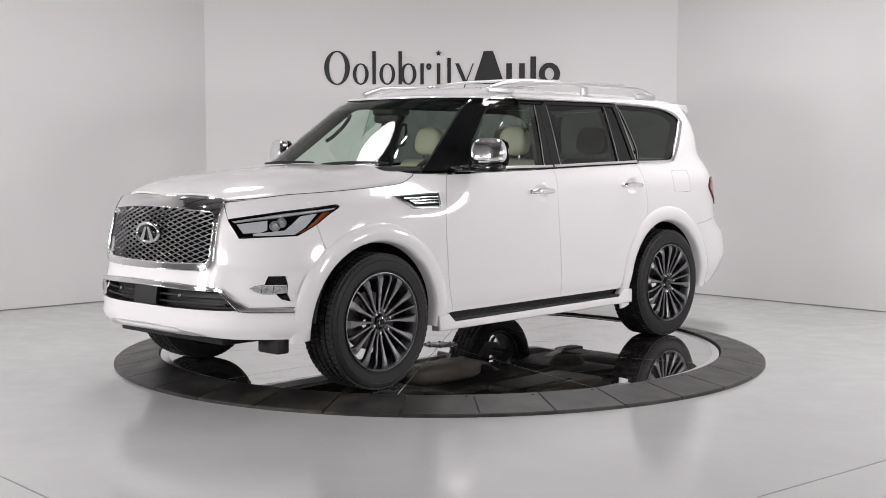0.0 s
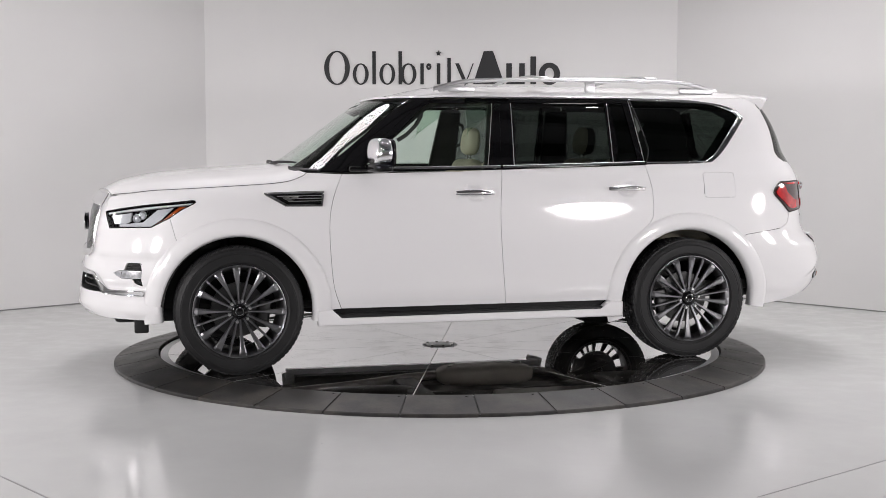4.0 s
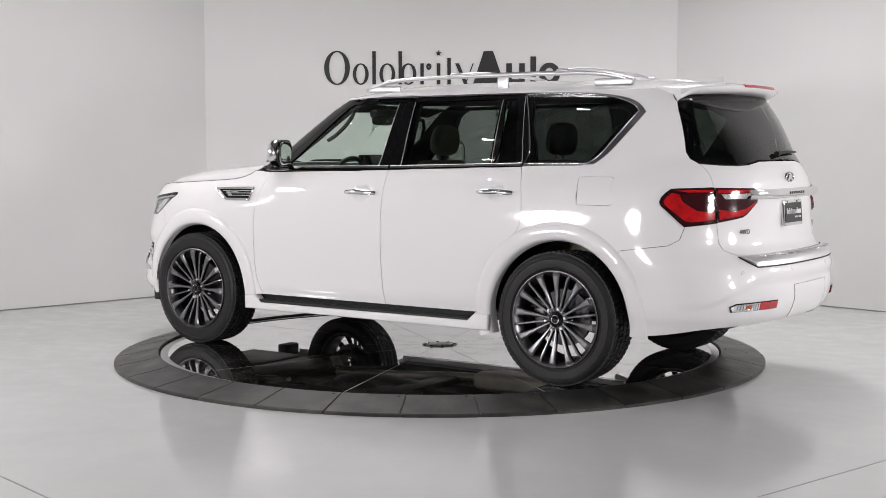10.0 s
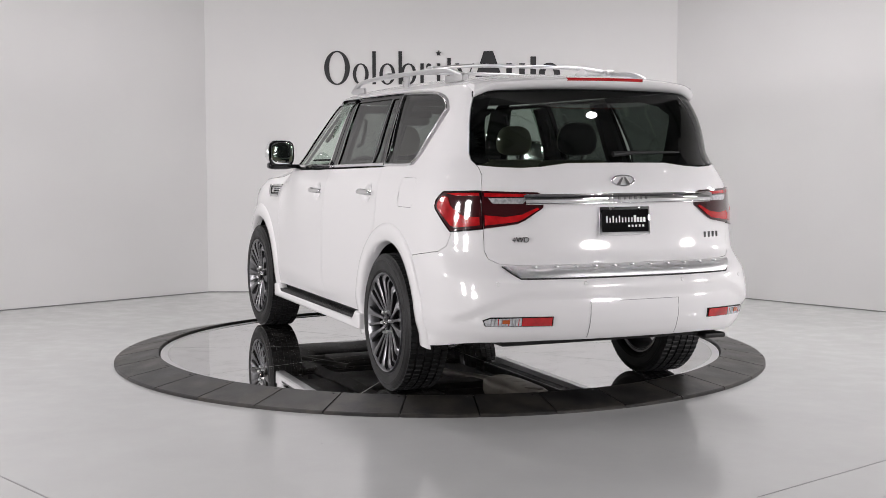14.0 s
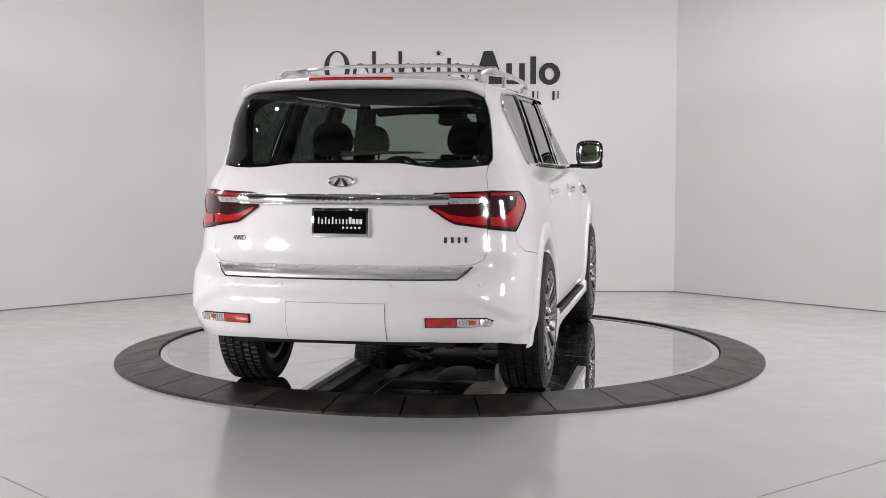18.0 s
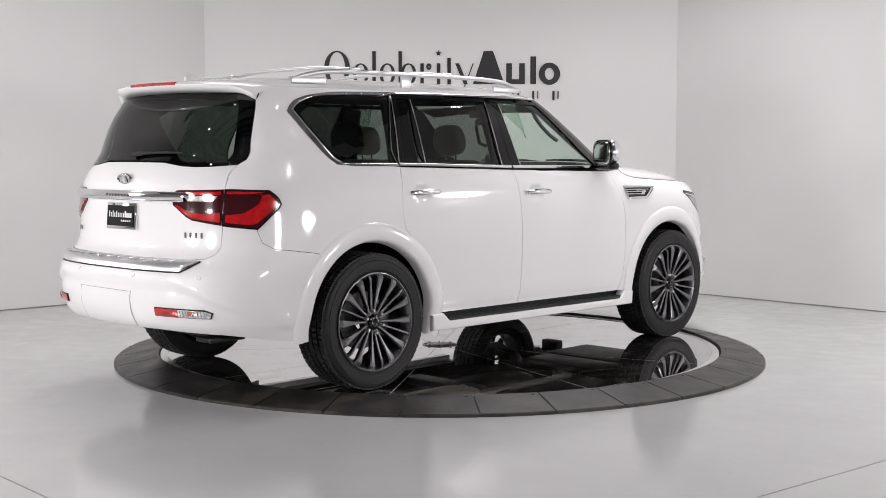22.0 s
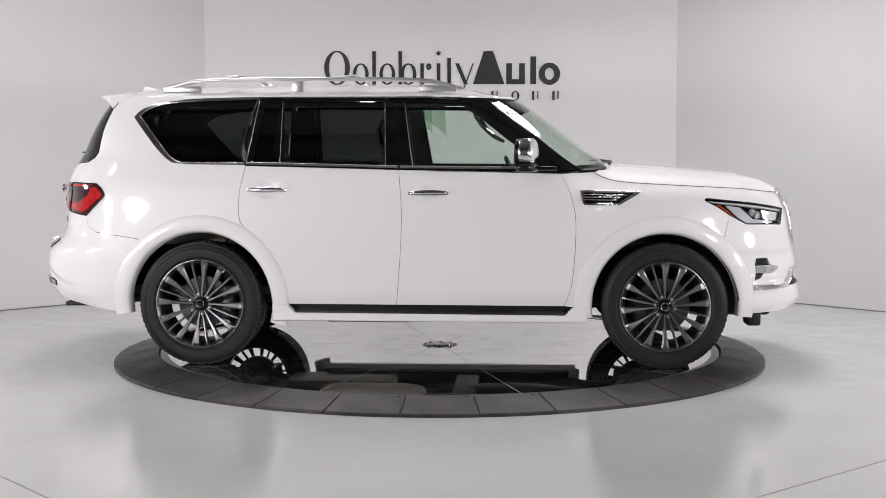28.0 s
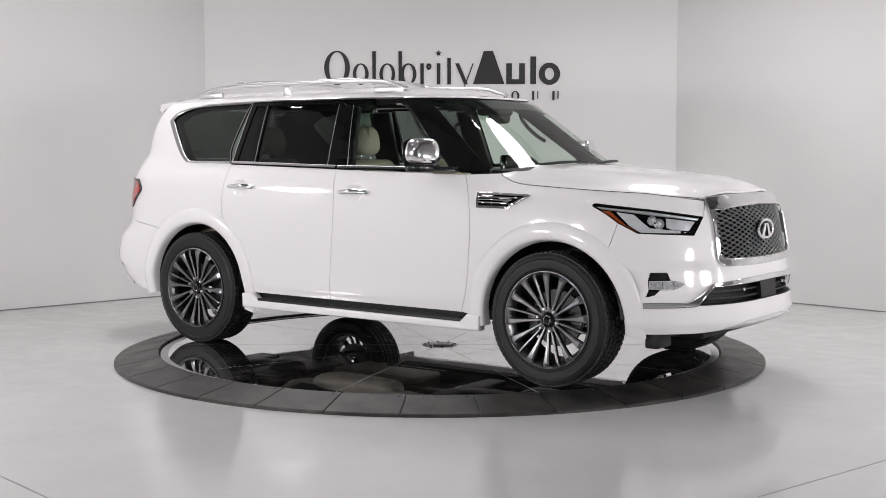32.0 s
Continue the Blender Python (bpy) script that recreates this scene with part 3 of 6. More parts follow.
DOOR_FRONT = spline([(0.862, 1.279), (0.927, 1.125), (0.955, 0.967), (0.950, 0.75), (0.929, 0.546), (0.882, 0.408)])
DOOR_MID = spline([(-0.212, 1.303), (-0.190, 1.047), (-0.197, 0.749), (-0.224, 0.410)])
DOOR_BACK = spline([(-1.239, 1.330), (-1.272, 1.146), (-1.272, 0.985), (-1.225, 0.915), (-1.125, 0.828), (-1.023, 0.676), (-0.969, 0.53), (-0.945, 0.412)])
HOOD_GAP = spline([(1.085, 1.288), (1.12, 1.262), (1.253, 1.225), (1.605, 1.202), (2.055, 1.178)])
LAMP_TOP_IN, LAMP_LOW_IN = (0.575, 1.040), (0.648, 0.936)
LAMP_TIP = [(1.818, 1.1165), (1.801, 1.1135), (1.797, 1.106), (1.812, 1.0965)]
LAMP_LOW = [(1.887, 1.058), (1.96, 1.008), (2.075, 0.948)]
TAIL_TIP = [(-2.226, 1.094), (-2.203, 1.112), (-2.191, 1.134), (-2.200, 1.158), (-2.222, 1.184)]



def cups(x, z):
    """The hollow behind a door handle."""
    g0 = gx(x, z)
    return lambda g, q: -0.022 * np.exp(-(((g - g0) / 0.064) ** 2 + ((q - z + 0.002) / 0.046) ** 2) ** 3)


front_door = both("front_door", X(*DOOR_FRONT, *DOOR_MID[::-1]), M_PAINT, "white front door", lift=cups(-0.02, 1.152), step=0.022)
rear_door = both("rear_door", X(*DOOR_MID, *DOOR_BACK[::-1]), M_PAINT, "white rear door", lift=cups(-1.09, 1.172), step=0.022)
GRILLE_TOP = F((0.515, 1.134))
fender_line = X(*DOOR_FRONT[::-1]) + X(*HOOD_GAP) + F((0.66, 1.157)) + GRILLE_TOP + F(LAMP_TOP_IN, (0.667, 1.058)) + X((2.12, 1.084), (2.0, 1.097), *LAMP_TIP, *LAMP_LOW[:2], (1.925, 0.875)) + X(*arch(AXLE_F, 0.50, 49, 182, 28))
fender = both("fender", fender_line, M_PAINT, "white front wing panel")
nose_side = X(*arch(AXLE_F, 0.50, -5, 48, 12)) + X((1.925, 0.875), LAMP_LOW[1], LAMP_LOW[2]) + F((0.72, 0.942), LAMP_LOW_IN, LAMP_TOP_IN, (0.515, 1.130), (0.3, 1.145), (0.0, 1.150))
nose_low = F((0.0, 0.388), (0.25, 0.384), (0.45, 0.372), (0.63, 0.360), (0.77, 0.358), (0.86, 0.356))
GRILLE = F((0.0, 1.130), (0.46, 1.112), (0.505, 1.08), (0.512, 0.94), (0.508, 0.80), (0.48, 0.772), (0.25, 0.762), (0.0, 0.758))
GRILLE = GRILLE + [(-g, z) for g, z in GRILLE[::-1]][1:-1]
INTAKE = F((0.0, 0.650), (0.3, 0.647), (0.585, 0.637), (0.62, 0.61), (0.690, 0.527), (0.45, 0.528), (0.0, 0.530))
INTAKE = INTAKE + [(-g, z) for g, z in INTAKE[::-1]][1:-1]
FOG = F((0.790, 0.724), (0.845, 0.723), (0.857, 0.675), (0.859, 0.62), (0.868, 0.576), (0.842, 0.590), (0.826, 0.620), (0.78, 0.622), (0.745, 0.640), (0.726, 0.657), (0.744, 0.670), (0.783, 0.679), (0.786, 0.702))
FOG2 = [(-g, z) for g, z in FOG]
nose = nose_low + nose_side


def nose_lift(g, z):
    """A lip along the bottom edge and a scoop round the fog lamps."""
    g0, g1, g2 = gf(0.52, 0.66), gf(0.66, 0.66), gf(0.86, 0.66)
    lip = 0.016 * np.exp(-((z - 0.425) / 0.042) ** 4)
    scoop = -0.022 * step01(g0, g1, np.abs(g)) * (1 - step01(g2 + 0.03, g2 + 0.20, np.abs(g))) * step01(0.560, 0.600, z) * (1 - step01(0.738, 0.762, z))
    return lip + scoop


def tail_lift(g, z):
    """The bumper's shoulder over a tucked lower half; the crease drops outside the lamps."""
    run = G_END - np.abs(g - G_END)
    edge_a, edge_b = gr(0.86, 0.55), gr(0.58, 0.60)
    crease = 0.690 - 0.15 * (1 - step01(edge_a - 0.16, edge_b, run))
    return -0.024 * (1 - step01(-0.034, 0.028, z - crease)) * step01(edge_a - 0.30, edge_a - 0.02, run)


front_bumper = mid("front_bumper", nose + [(-g, z) for g, z in nose[::-1]], M_PAINT, "white front bumper", holes=(GRILLE, INTAKE, FOG, FOG2), step=0.035, lift=nose_lift)
DWIN = [(-1.172, 1.787), (-1.62, 1.776), (-1.818, 1.757), (-1.938, 1.726), (-1.99, 1.694), (-2.016, 1.664), (-2.010, 1.640), (-1.867, 1.464), (-1.80, 1.395), (-1.755, 1.363), (-1.69, 1.346), (-1.243, 1.333)]
TAIL_LOW = [(-2.329, 0.996)]
quarter_line = (X(*DOOR_BACK) + X(*arch(AXLE_R, 0.495, 2, 134, 28)) + X((-1.964, 0.846), (-2.25, 0.885), (-2.31, 0.92), (-2.330, 0.985), *TAIL_LOW, *TAIL_TIP, (-2.25, 1.209))
                + R((0.760, 1.215), (0.744, 1.30), (0.745, 1.335), (0.750, 1.358), (0.762, 1.382), (0.760, 1.42), (0.745, 1.56), (0.72, 1.668), (0.695, 1.725), (0.645, 1.795)) + X((-1.9, 1.797), (-1.172, 1.797)) + X(*spline(DWIN, 4)))
FUEL = X((-1.668, 1.276), (-1.878, 1.276), (-1.888, 1.266), (-1.893, 1.118), (-1.880, 1.106), (-1.672, 1.106), (-1.658, 1.118), (-1.656, 1.266))
quarter = (part("quarter_panel", skin_mesh("quarter_panel", quarter_line, holes=(FUEL,)), M_PAINT, car, "white rear quarter panel with a fuel flap"),
           part("quarter_panel", skin_mesh("quarter_panel", quarter_line, flip=True), M_PAINT, car, "white rear quarter panel"))
part("fuel_flap", skin_mesh("fuel_flap", FUEL, gap=0.002), M_PAINT, quarter[0], "white square fuel flap")
gate_half = R((0.0, 1.366), (0.3, 1.364), (0.45, 1.345), (0.55, 1.340), (0.65, 1.343), (0.735, 1.352), (0.748, 1.352), (0.745, 1.335), (0.744, 1.30), (0.760, 1.215), (0.762, 1.014), (0.762, 0.90), (0.750, 0.858), (0.708, 0.834), (0.63, 0.828), (0.0, 0.828))
tailgate = mid("tailgate", mirror_back(gate_half), M_PAINT, "white tailgate", step=0.045)
bump_half = (R((0.0, 0.828), (0.63, 0.828), (0.708, 0.834), (0.750, 0.858), (0.762, 0.90), (0.762, 1.014)) + X(*TAIL_LOW, (-2.330, 0.985), (-2.31, 0.92), (-2.25, 0.885), (-1.964, 0.846))
             + X(*arch(AXLE_R, 0.495, 134, 188, 14)) + X((-2.3, 0.372)) + R((0.80, 0.395), (0.5, 0.412), (0.0, 0.412)))
rear_bumper = mid("rear_bumper", mirror_back(bump_half), M_PAINT, "white rear bumper", step=0.015, lift=tail_lift)
glass_half = R((0.0, 1.374), (0.3, 1.372), (0.45, 1.352), (0.55, 1.346), (0.65, 1.349), (0.735, 1.357), (0.750, 1.362), (0.761, 1.384), (0.759, 1.42), (0.744, 1.56), (0.719, 1.668), (0.694, 1.725), (0.62, 1.758), (0.0, 1.775))
rear_glass = mid("rear_window", mirror_back(glass_half), M_REARGLASS, "dark tinted rear window", step=0.05, off=-0.002)


# bonnet and roof: domed sheets
def sheet(name, rows, material, parent, label="", thick=0.012):
    """A smooth sheet from rows of points, with its rim turned down."""
    nu, nv = len(rows), len(rows[0])
    verts = [tuple(p) for r in rows for p in r]
    faces = [(i * nv + j, i * nv + j + 1, (i + 1) * nv + j + 1, (i + 1) * nv + j) for i in range(nu - 1) for j in range(nv - 1)]
    loop = [j for j in range(nv)] + [i * nv + nv - 1 for i in range(1, nu)] + [(nu - 1) * nv + j for j in range(nv - 2, -1, -1)] + [i * nv for i in range(nu - 2, 0, -1)]
    base = len(verts)
    verts += [verts[q] for q in loop] + [(verts[q][0], verts[q][1], verts[q][2] - thick) for q in loop]
    n = len(loop)
    faces += [(base + i, base + n + i, base + n + (i + 1) % n, base + (i + 1) % n) for i in range(n)]
    bm = bmesh.new()
    bm.from_mesh(mesh_from(name, verts, faces, True))
    bmesh.ops.recalc_face_normals(bm, faces=bm.faces)
    top = max(bm.faces, key=lambda f: f.calc_center_median().z)
    if top.normal.z < 0:
        bmesh.ops.reverse_faces(bm, faces=bm.faces)
    return part(name, bm, material, parent, label)


HOOD_MID = smooth_table([(0.9, 1.352), (1.15, 1.346), (1.3, 1.338), (1.55, 1.322), (1.9, 1.296), (2.15, 1.262), (2.28, 1.228), (2.36, 1.190), (2.41, 1.160), (2.5, 1.11)])
edge = X(*HOOD_GAP) + F((0.66, 1.164), (0.515, 1.152))
fine = []
for a, b in zip(edge, edge[1:]):
    n = max(1, int(math.hypot(b[0] - a[0], b[1] - a[1]) / 0.05))
    fine += [(a[0] + (b[0] - a[0]) * q / n, a[1] + (b[1] - a[1]) * q / n) for q in range(n)]
edge = [tuple(float(c) for c in skin(g, z)) for g, z in fine + [edge[-1]]]
hood_rows = []
for i, (x, y, z) in enumerate(edge):
    u = i / (len(edge) - 1)
    y -= 0.0075
    reach = 0.145 * (1 - u) + 0.060 * u
    row = []
    for j in range(41):
        v = -1 + j / 20
        px = x + reach * (1 - v * v)
        dome = float(HOOD_MID(px)) - z
        rise = dome * (1 - abs(v) ** 2.6) + 0.012 * math.exp(-((abs(v) - 0.62) / 0.10) ** 2) * (1 - u) * (1 - v ** 8)
        row.append((px, y * v, z + 0.001 + rise * min(1.0, (1 - abs(v)) * 6 + 0.0)))
    hood_rows.append(row)
bonnet = sheet("bonnet", hood_rows, M_PAINT, car, "white bonnet with two soft ridges")

ROOF_Z = 1.797
ROOF_MID = smooth_table([(-2.4, 1.845), (-2.2, 1.858), (-1.88, 1.874), (-1.4, 1.886), (-0.9, 1.892), (-0.5, 1.892), (-0.1, 1.884), (0.2, 1.866), (0.4, 1.835), (0.62, 1.80)])
roof_rows = []
ring_g = np.linspace(0, 2 * G_END, 121)
rim_pts = skin(ring_g, np.full_like(ring_g, ROOF_Z))
for kk in np.linspace(1, 0.0, 22):
    row = []
    for p in rim_pts:
        sx = min(max(p[0], -1.75), -0.05)
        x, y = sx + (p[0] - sx) * kk, p[1] * kk
        row.append((x, y, ROOF_Z + 0.003 + (float(ROOF_MID(sx + (p[0] - sx) * kk)) - ROOF_Z) * (1 - kk ** 3.2)))
    roof_rows.append(row)
bm = bmesh.new()
grid = [[bm.verts.new(p) for p in r] for r in roof_rows]
for a, b in zip(grid, grid[1:]):
    for j in range(len(a) - 1):
        bm.faces.new((a[j], a[j + 1], b[j + 1], b[j]))
low = [bm.verts.new((p[0], p[1], ROOF_Z - 0.01)) for p in roof_rows[0]]
for j in range(len(low) - 1):
    bm.faces.new((low[j], low[j + 1], grid[0][j + 1], grid[0][j]))
bmesh.ops.remove_doubles(bm, verts=bm.verts, dist=1e-5)
bmesh.ops.recalc_face_normals(bm, faces=bm.faces)
if max(bm.faces, key=lambda f: f.calc_center_median().z).normal.z < 0:
    bmesh.ops.reverse_faces(bm, faces=bm.faces)
roof_panel = part("roof_panel", smooth_bm(bm, 60), M_PAINT, car, "white domed roof")


# ---- glass house ----
FRAME_FRONT = [(0.868, 1.297), (0.62, 1.48), (0.40, 1.66), (0.255, 1.768)]
front_glass_line = X((0.735, 1.312), (0.60, 1.43), (0.36, 1.655), (0.275, 1.728), (0.235, 1.748), (-0.186, 1.752), (-0.135, 1.43), (-0.115, 1.316))
front_frame_line = X(*FRAME_FRONT, (-0.235, 1.776), (-0.214, 1.306))
front_frame = both("window_frame", front_frame_line, M_BLACK, "gloss black window frame", front_door, holes=(front_glass_line,), gap=0.001, off=0.001)
front_pane = both("window", front_glass_line, M_GLASS, "clear greenish door glass", front_door, gap=-0.004, off=-0.006, depth=0.004, step=0.06)
rear_glass_line = X((-0.318, 1.755), (-0.995, 1.757), (-0.992, 1.335), (-0.305, 1.319))
small_glass_line = X((-1.022, 1.752), (-1.125, 1.757), (-1.192, 1.342), (-1.014, 1.339))
rear_frame_line = X((-0.212, 1.308), (-0.237, 1.776), (-1.168, 1.776), (-1.236, 1.336))
rear_frame = both("window_frame", rear_frame_line, M_BLACK, "gloss black window frame", rear_door, holes=(rear_glass_line, small_glass_line), gap=0.001, off=0.001)
both("window", rear_glass_line, M_PRIVACY, "dark privacy glass", rear_door, gap=-0.004, off=-0.006, depth=0.004, step=0.06)
both("vent_window", small_glass_line, M_PRIVACY, "dark fixed privacy glass", rear_door, gap=-0.004, off=-0.006, depth=0.004, step=0.06)
DIN = [(-1.185, 1.774), (-1.62, 1.762), (-1.812, 1.745), (-1.928, 1.708), (-1.974, 1.672), (-1.968, 1.648), (-1.843, 1.492), (-1.764, 1.399), (-1.714, 1.366), (-1.65, 1.351), (-1.255, 1.347)]
DIN, DOUT = spline(DIN, 4), spline(DWIN, 4)
both("side_window", X(*DIN), M_PRIVACY, "dark privacy glass", car, gap=-0.004, off=-0.006, depth=0.004, step=0.06)
both("window_surround", X(*DOUT), M_DARKCHROME, "dark chrome surround", car, holes=(X(*DIN),), gap=-0.001, off=0.004, step=0.025)


def bead(name, line, r, off, mat, parent, label="", closed=False, sides=(1, -1)):
    """A thin round strip along a line on the skin, on each side."""
    L = dense(line + (line[:1] if closed else []), 0.03) if closed else [q for a, b in zip(line, line[1:]) for q in dense([a, b], 0.03)[:max(1, int(math.hypot(b[0] - a[0], b[1] - a[1]) / 0.03))]] + [line[-1]]
    A = np.array(L + (L[:1] if closed else []))
    P = skin(A[:, 0], A[:, 1]) + skin_normal(A[:, 0], A[:, 1]) * off
    par = parent if isinstance(parent, tuple) else (parent, parent)
    return [part(name, tube([(p[0], s * p[1], p[2]) for p in P], r, 8), mat, par[s < 0], label) for s in sides]


bead("window_bead", X(*DIN[8:]), 0.0035, 0.005, M_CHROME, car, "thin chrome bead round the rear side window")


def ribbon(line, w, off, mat, name="chrome_strip", label="chrome strip", parent=car, depth=0.008):
    """A narrow strip that follows a line on the skin, on both sides."""
    L = X(*line)
    n = [(a[0], a[1] + w / 2) for a in L] + [(a[0], a[1] - w / 2) for a in L[::-1]]
    return both(name, n, mat, label, parent, gap=0, off=off, depth=depth, step=0.03)


ribbon(spline([(0.80, 1.3085), (0.3, 1.315), (-0.205, 1.319)]), 0.015, 0.008, M_HANDLE, parent=front_door)
ribbon(spline([(-0.222, 1.3195), (-0.7, 1.331), (-1.238, 1.344)]), 0.015, 0.008, M_HANDLE, parent=rear_door)
ribbon(spline([(0.20, 1.783), (0.0, 1.785), (-0.6, 1.787), (-1.168, 1.786), (-1.628, 1.774), (-1.80, 1.752)]), 0.009, 0.006, M_CHROME)
ribbon([(-1.255, 1.338), (-1.64, 1.344), (-1.71, 1.355)], 0.012, 0.007, M_CHROME)
ribbon([(-0.21, 1.33), (-0.2275, 1.60), (-0.236, 1.772)], 0.004, 0.003, M_DARKCHROME, "pillar_joint", "thin bright pillar joint", rear_door)

for line, own in (([(-0.118, 1.325), (-0.14, 1.45), (-0.185, 1.745)], front_door), ([(-0.302, 1.33), (-0.318, 1.75)], rear_door), ([(-1.008, 1.338), (-1.010, 1.752)], rear_door), ([(-1.236, 1.345), (-1.17, 1.77)], car)):
    bead("pane_joint", X(*line), 0.0022, 0.002, M_SATIN, own, "thin bright pane joint")
bead("belt_edge", X((0.80, 1.316), (0.3, 1.3225), (-0.205, 1.3265)), 0.003, 0.006, M_SATIN, front_door)
bead("belt_edge", X((-0.222, 1.327), (-0.7, 1.3385), (-1.238, 1.3515)), 0.003, 0.006, M_SATIN, rear_door)
for line in (R((0.761, 1.384), (0.759, 1.42), (0.744, 1.56), (0.719, 1.668), (0.694, 1.725), (0.60, 1.745), (0.655, 1.66), (0.685, 1.56), (0.70, 1.42), (0.69, 1.375), (0.735, 1.36)),):
    both("glass_band", line, M_BLACK, "black band along the edge of the rear window", rear_glass, gap=0.001, off=-0.007, depth=0.002, step=0.04)
bead("bonnet_gap", X(*HOOD_GAP) + F((0.66, 1.160), (0.535, 1.148)), 0.002, 0.0005, M_BLACK, bonnet, "dark gap along the bonnet edge")
screen_half = [(gf(y, z), z) for y, z in ((0.0, 1.300), (0.45, 1.300), (0.79, 1.300), (0.745, 1.42), (0.70, 1.55), (0.645, 1.70), (0.622, 1.760), (0.40, 1.775), (0.0, 1.782))]
screen_line = screen_half + [(-g, z) for g, z in screen_half[::-1]]
windscreen = mid("windscreen", screen_line, M_GLASS, "clear windscreen with dark top edge", gap=0.0, off=-0.003, depth=0.004, step=0.05)
pillar_line = [(gf(y, z), z) for y, z in ((0.79, 1.300), (0.745, 1.42), (0.70, 1.55), (0.645, 1.70), (0.622, 1.768), (0.622, 1.786))] + X((0.20, 1.786), *FRAME_FRONT[::-1], (0.88, 1.297))
both("front_pillar", pillar_line, M_BLACK, "gloss black front pillar", gap=0.001, off=0.002)
frit = [(gf(y, z), z) for y, z in ((0.0, 1.728), (0.4, 1.722), (0.60, 1.70), (0.625, 1.758), (0.40, 1.776), (0.0, 1.784))]
mid("screen_band", frit + [(-g, z) for g, z in frit[::-1]], M_BLACK, "black band along the top of the windscreen", gap=0, off=-0.012, depth=0.002)
cowl = [(gf(y, z), z) for y, z in ((0.0, 1.298), (0.4, 1.298), (0.79, 1.298), (0.775, 1.306), (0.4, 1.330), (0.0, 1.336))]
mid("cowl", cowl + [(-g, z) for g, z in cowl[::-1]], M_PLASTIC, "black plastic cowl under the windscreen", gap=0, off=0.006, depth=0.06)
for y0, y1 in ((0.12, 0.62), (-0.52, 0.02)):
    pts = []
    for i in range(9):
        t = i / 8
        y, z = y0 + (y1 - y0) * t, 1.318 + 0.014 * math.sin(t * 2.2)
        q = skin(gf(y, z), z) + 0.028 * skin_normal(gf(y, z), z)
        pts.append(tuple(q))
    part("wiper", tube(pts, [0.007, 0.01, 0.011, 0.011, 0.011, 0.010, 0.009, 0.008, 0.006], 6), M_PLASTIC, car, "black wiper arm")

# rear wiper, spoiler, brake lamp
pts = [tuple(skin(gr(y, z), z) + 0.016 * skin_normal(gr(y, z), z)) for y, z in ((0.02, 1.402), (-0.10, 1.409), (-0.22, 1.413), (-0.36, 1.413), (-0.42, 1.412))]
part("rear_wiper", tube(pts, [0.016, 0.010, 0.008, 0.006, 0.004], 8), M_PLASTIC, car, "black rear wiper")
bm = bmesh.new()
cols = []
for i in range(41):
    v = -1 + i / 20
    e = abs(v)
    y, zg = 0.694 * v, 1.776 - 0.017 * e ** 2 - 0.034 * max(0, (e - 0.86) / 0.14) ** 1.6
    low = skin(gr(y, zg), zg)
    over = 0.030 + 0.105 * (1 - e ** 2.4)
    tip_x, tip_z = low[0] - over, zg + 0.046 - 0.012 * e ** 3
    top = 0.055 * e ** 3
    prof = [(-2.04, 0.692 * v, 1.860 - top), (-2.20, 0.694 * v, 1.853 - top * 1.02), (tip_x * 0.55 - 2.20 * 0.45, 0.697 * v, tip_z * 0.5 + 0.5 * (1.853 - top) + 0.003), (tip_x + 0.012, 0.699 * v, tip_z + 0.006), (tip_x, 0.700 * v, tip_z - 0.002),
            (tip_x + 0.006, 0.700 * v, tip_z - 0.014), (tip_x + min(0.028, over * 0.4), 0.700 * v, zg + 0.012), (tip_x + min(0.05, over * 0.6), 0.700 * v, zg + 0.003), (low[0] - 0.004, low[1] * 1.004, zg - 0.004), (low[0] + 0.05, low[1] * 0.98, zg - 0.002)]
    cols.append([bm.verts.new(p) for p in prof])
for a, b in zip(cols, cols[1:]):
    for j in range(len(a)):
        bm.faces.new((a[j], a[(j + 1) % len(a)], b[(j + 1) % len(a)], b[j]))
bm.faces.new(cols[0])
bm.faces.new(cols[-1])
bmesh.ops.recalc_face_normals(bm, faces=bm.faces)
spoiler = part("spoiler", smooth_bm(bm, 40), M_PAINT, car, "white roof spoiler")
bm = bmesh.new()
cols = []
for i in range(13):
    y = -0.235 + 0.47 * i / 12
    e = abs(y) / 0.694
    zg = 1.776 - 0.017 * e ** 2
    tip_x, tip_z = float(skin(gr(y, zg), zg)[0]) - 0.030 - 0.105 * (1 - e ** 2.4), zg + 0.046
    cols.append([bm.verts.new((tip_x + x, y, tip_z + z)) for x, z in ((0.016, 0.009), (-0.002, 0.007), (-0.006, -0.002), (-0.001, -0.010), (0.016, -0.010))])
for a, b in zip(cols, cols[1:]):
    for j in range(4):
        bm.faces.new((a[j], a[j + 1], b[j + 1], b[j]))
bm.faces.new(cols[0])
bm.faces.new(cols[-1])
bmesh.ops.recalc_face_normals(bm, faces=bm.faces)
part("brake_lamp", smooth_bm(bm, 40), M_RED, spoiler, "thin red high brake lamp")
bm = bmesh.new()
for i in range(9):
    t = i / 8
    x, h, w = -2.06 - 0.13 * t, 0.045 * math.sin(min(1, t * 1.25) * math.pi / 2) * (1 if t < 0.9 else 0.6), 0.02 * (1 - 0.4 * t)
    a = [bm.verts.new((x, y, 1.855 + z)) for y, z in ((-w, 0), (-w * 0.5, h * 0.7), (0, h), (w * 0.5, h * 0.7), (w, 0))]
    if i:
        for j in range(4):
            bm.faces.new((prev[j], prev[j + 1], a[j + 1], a[j]))
    prev = a
bm.faces.new(prev)
bmesh.ops.recalc_face_normals(bm, faces=bm.faces)
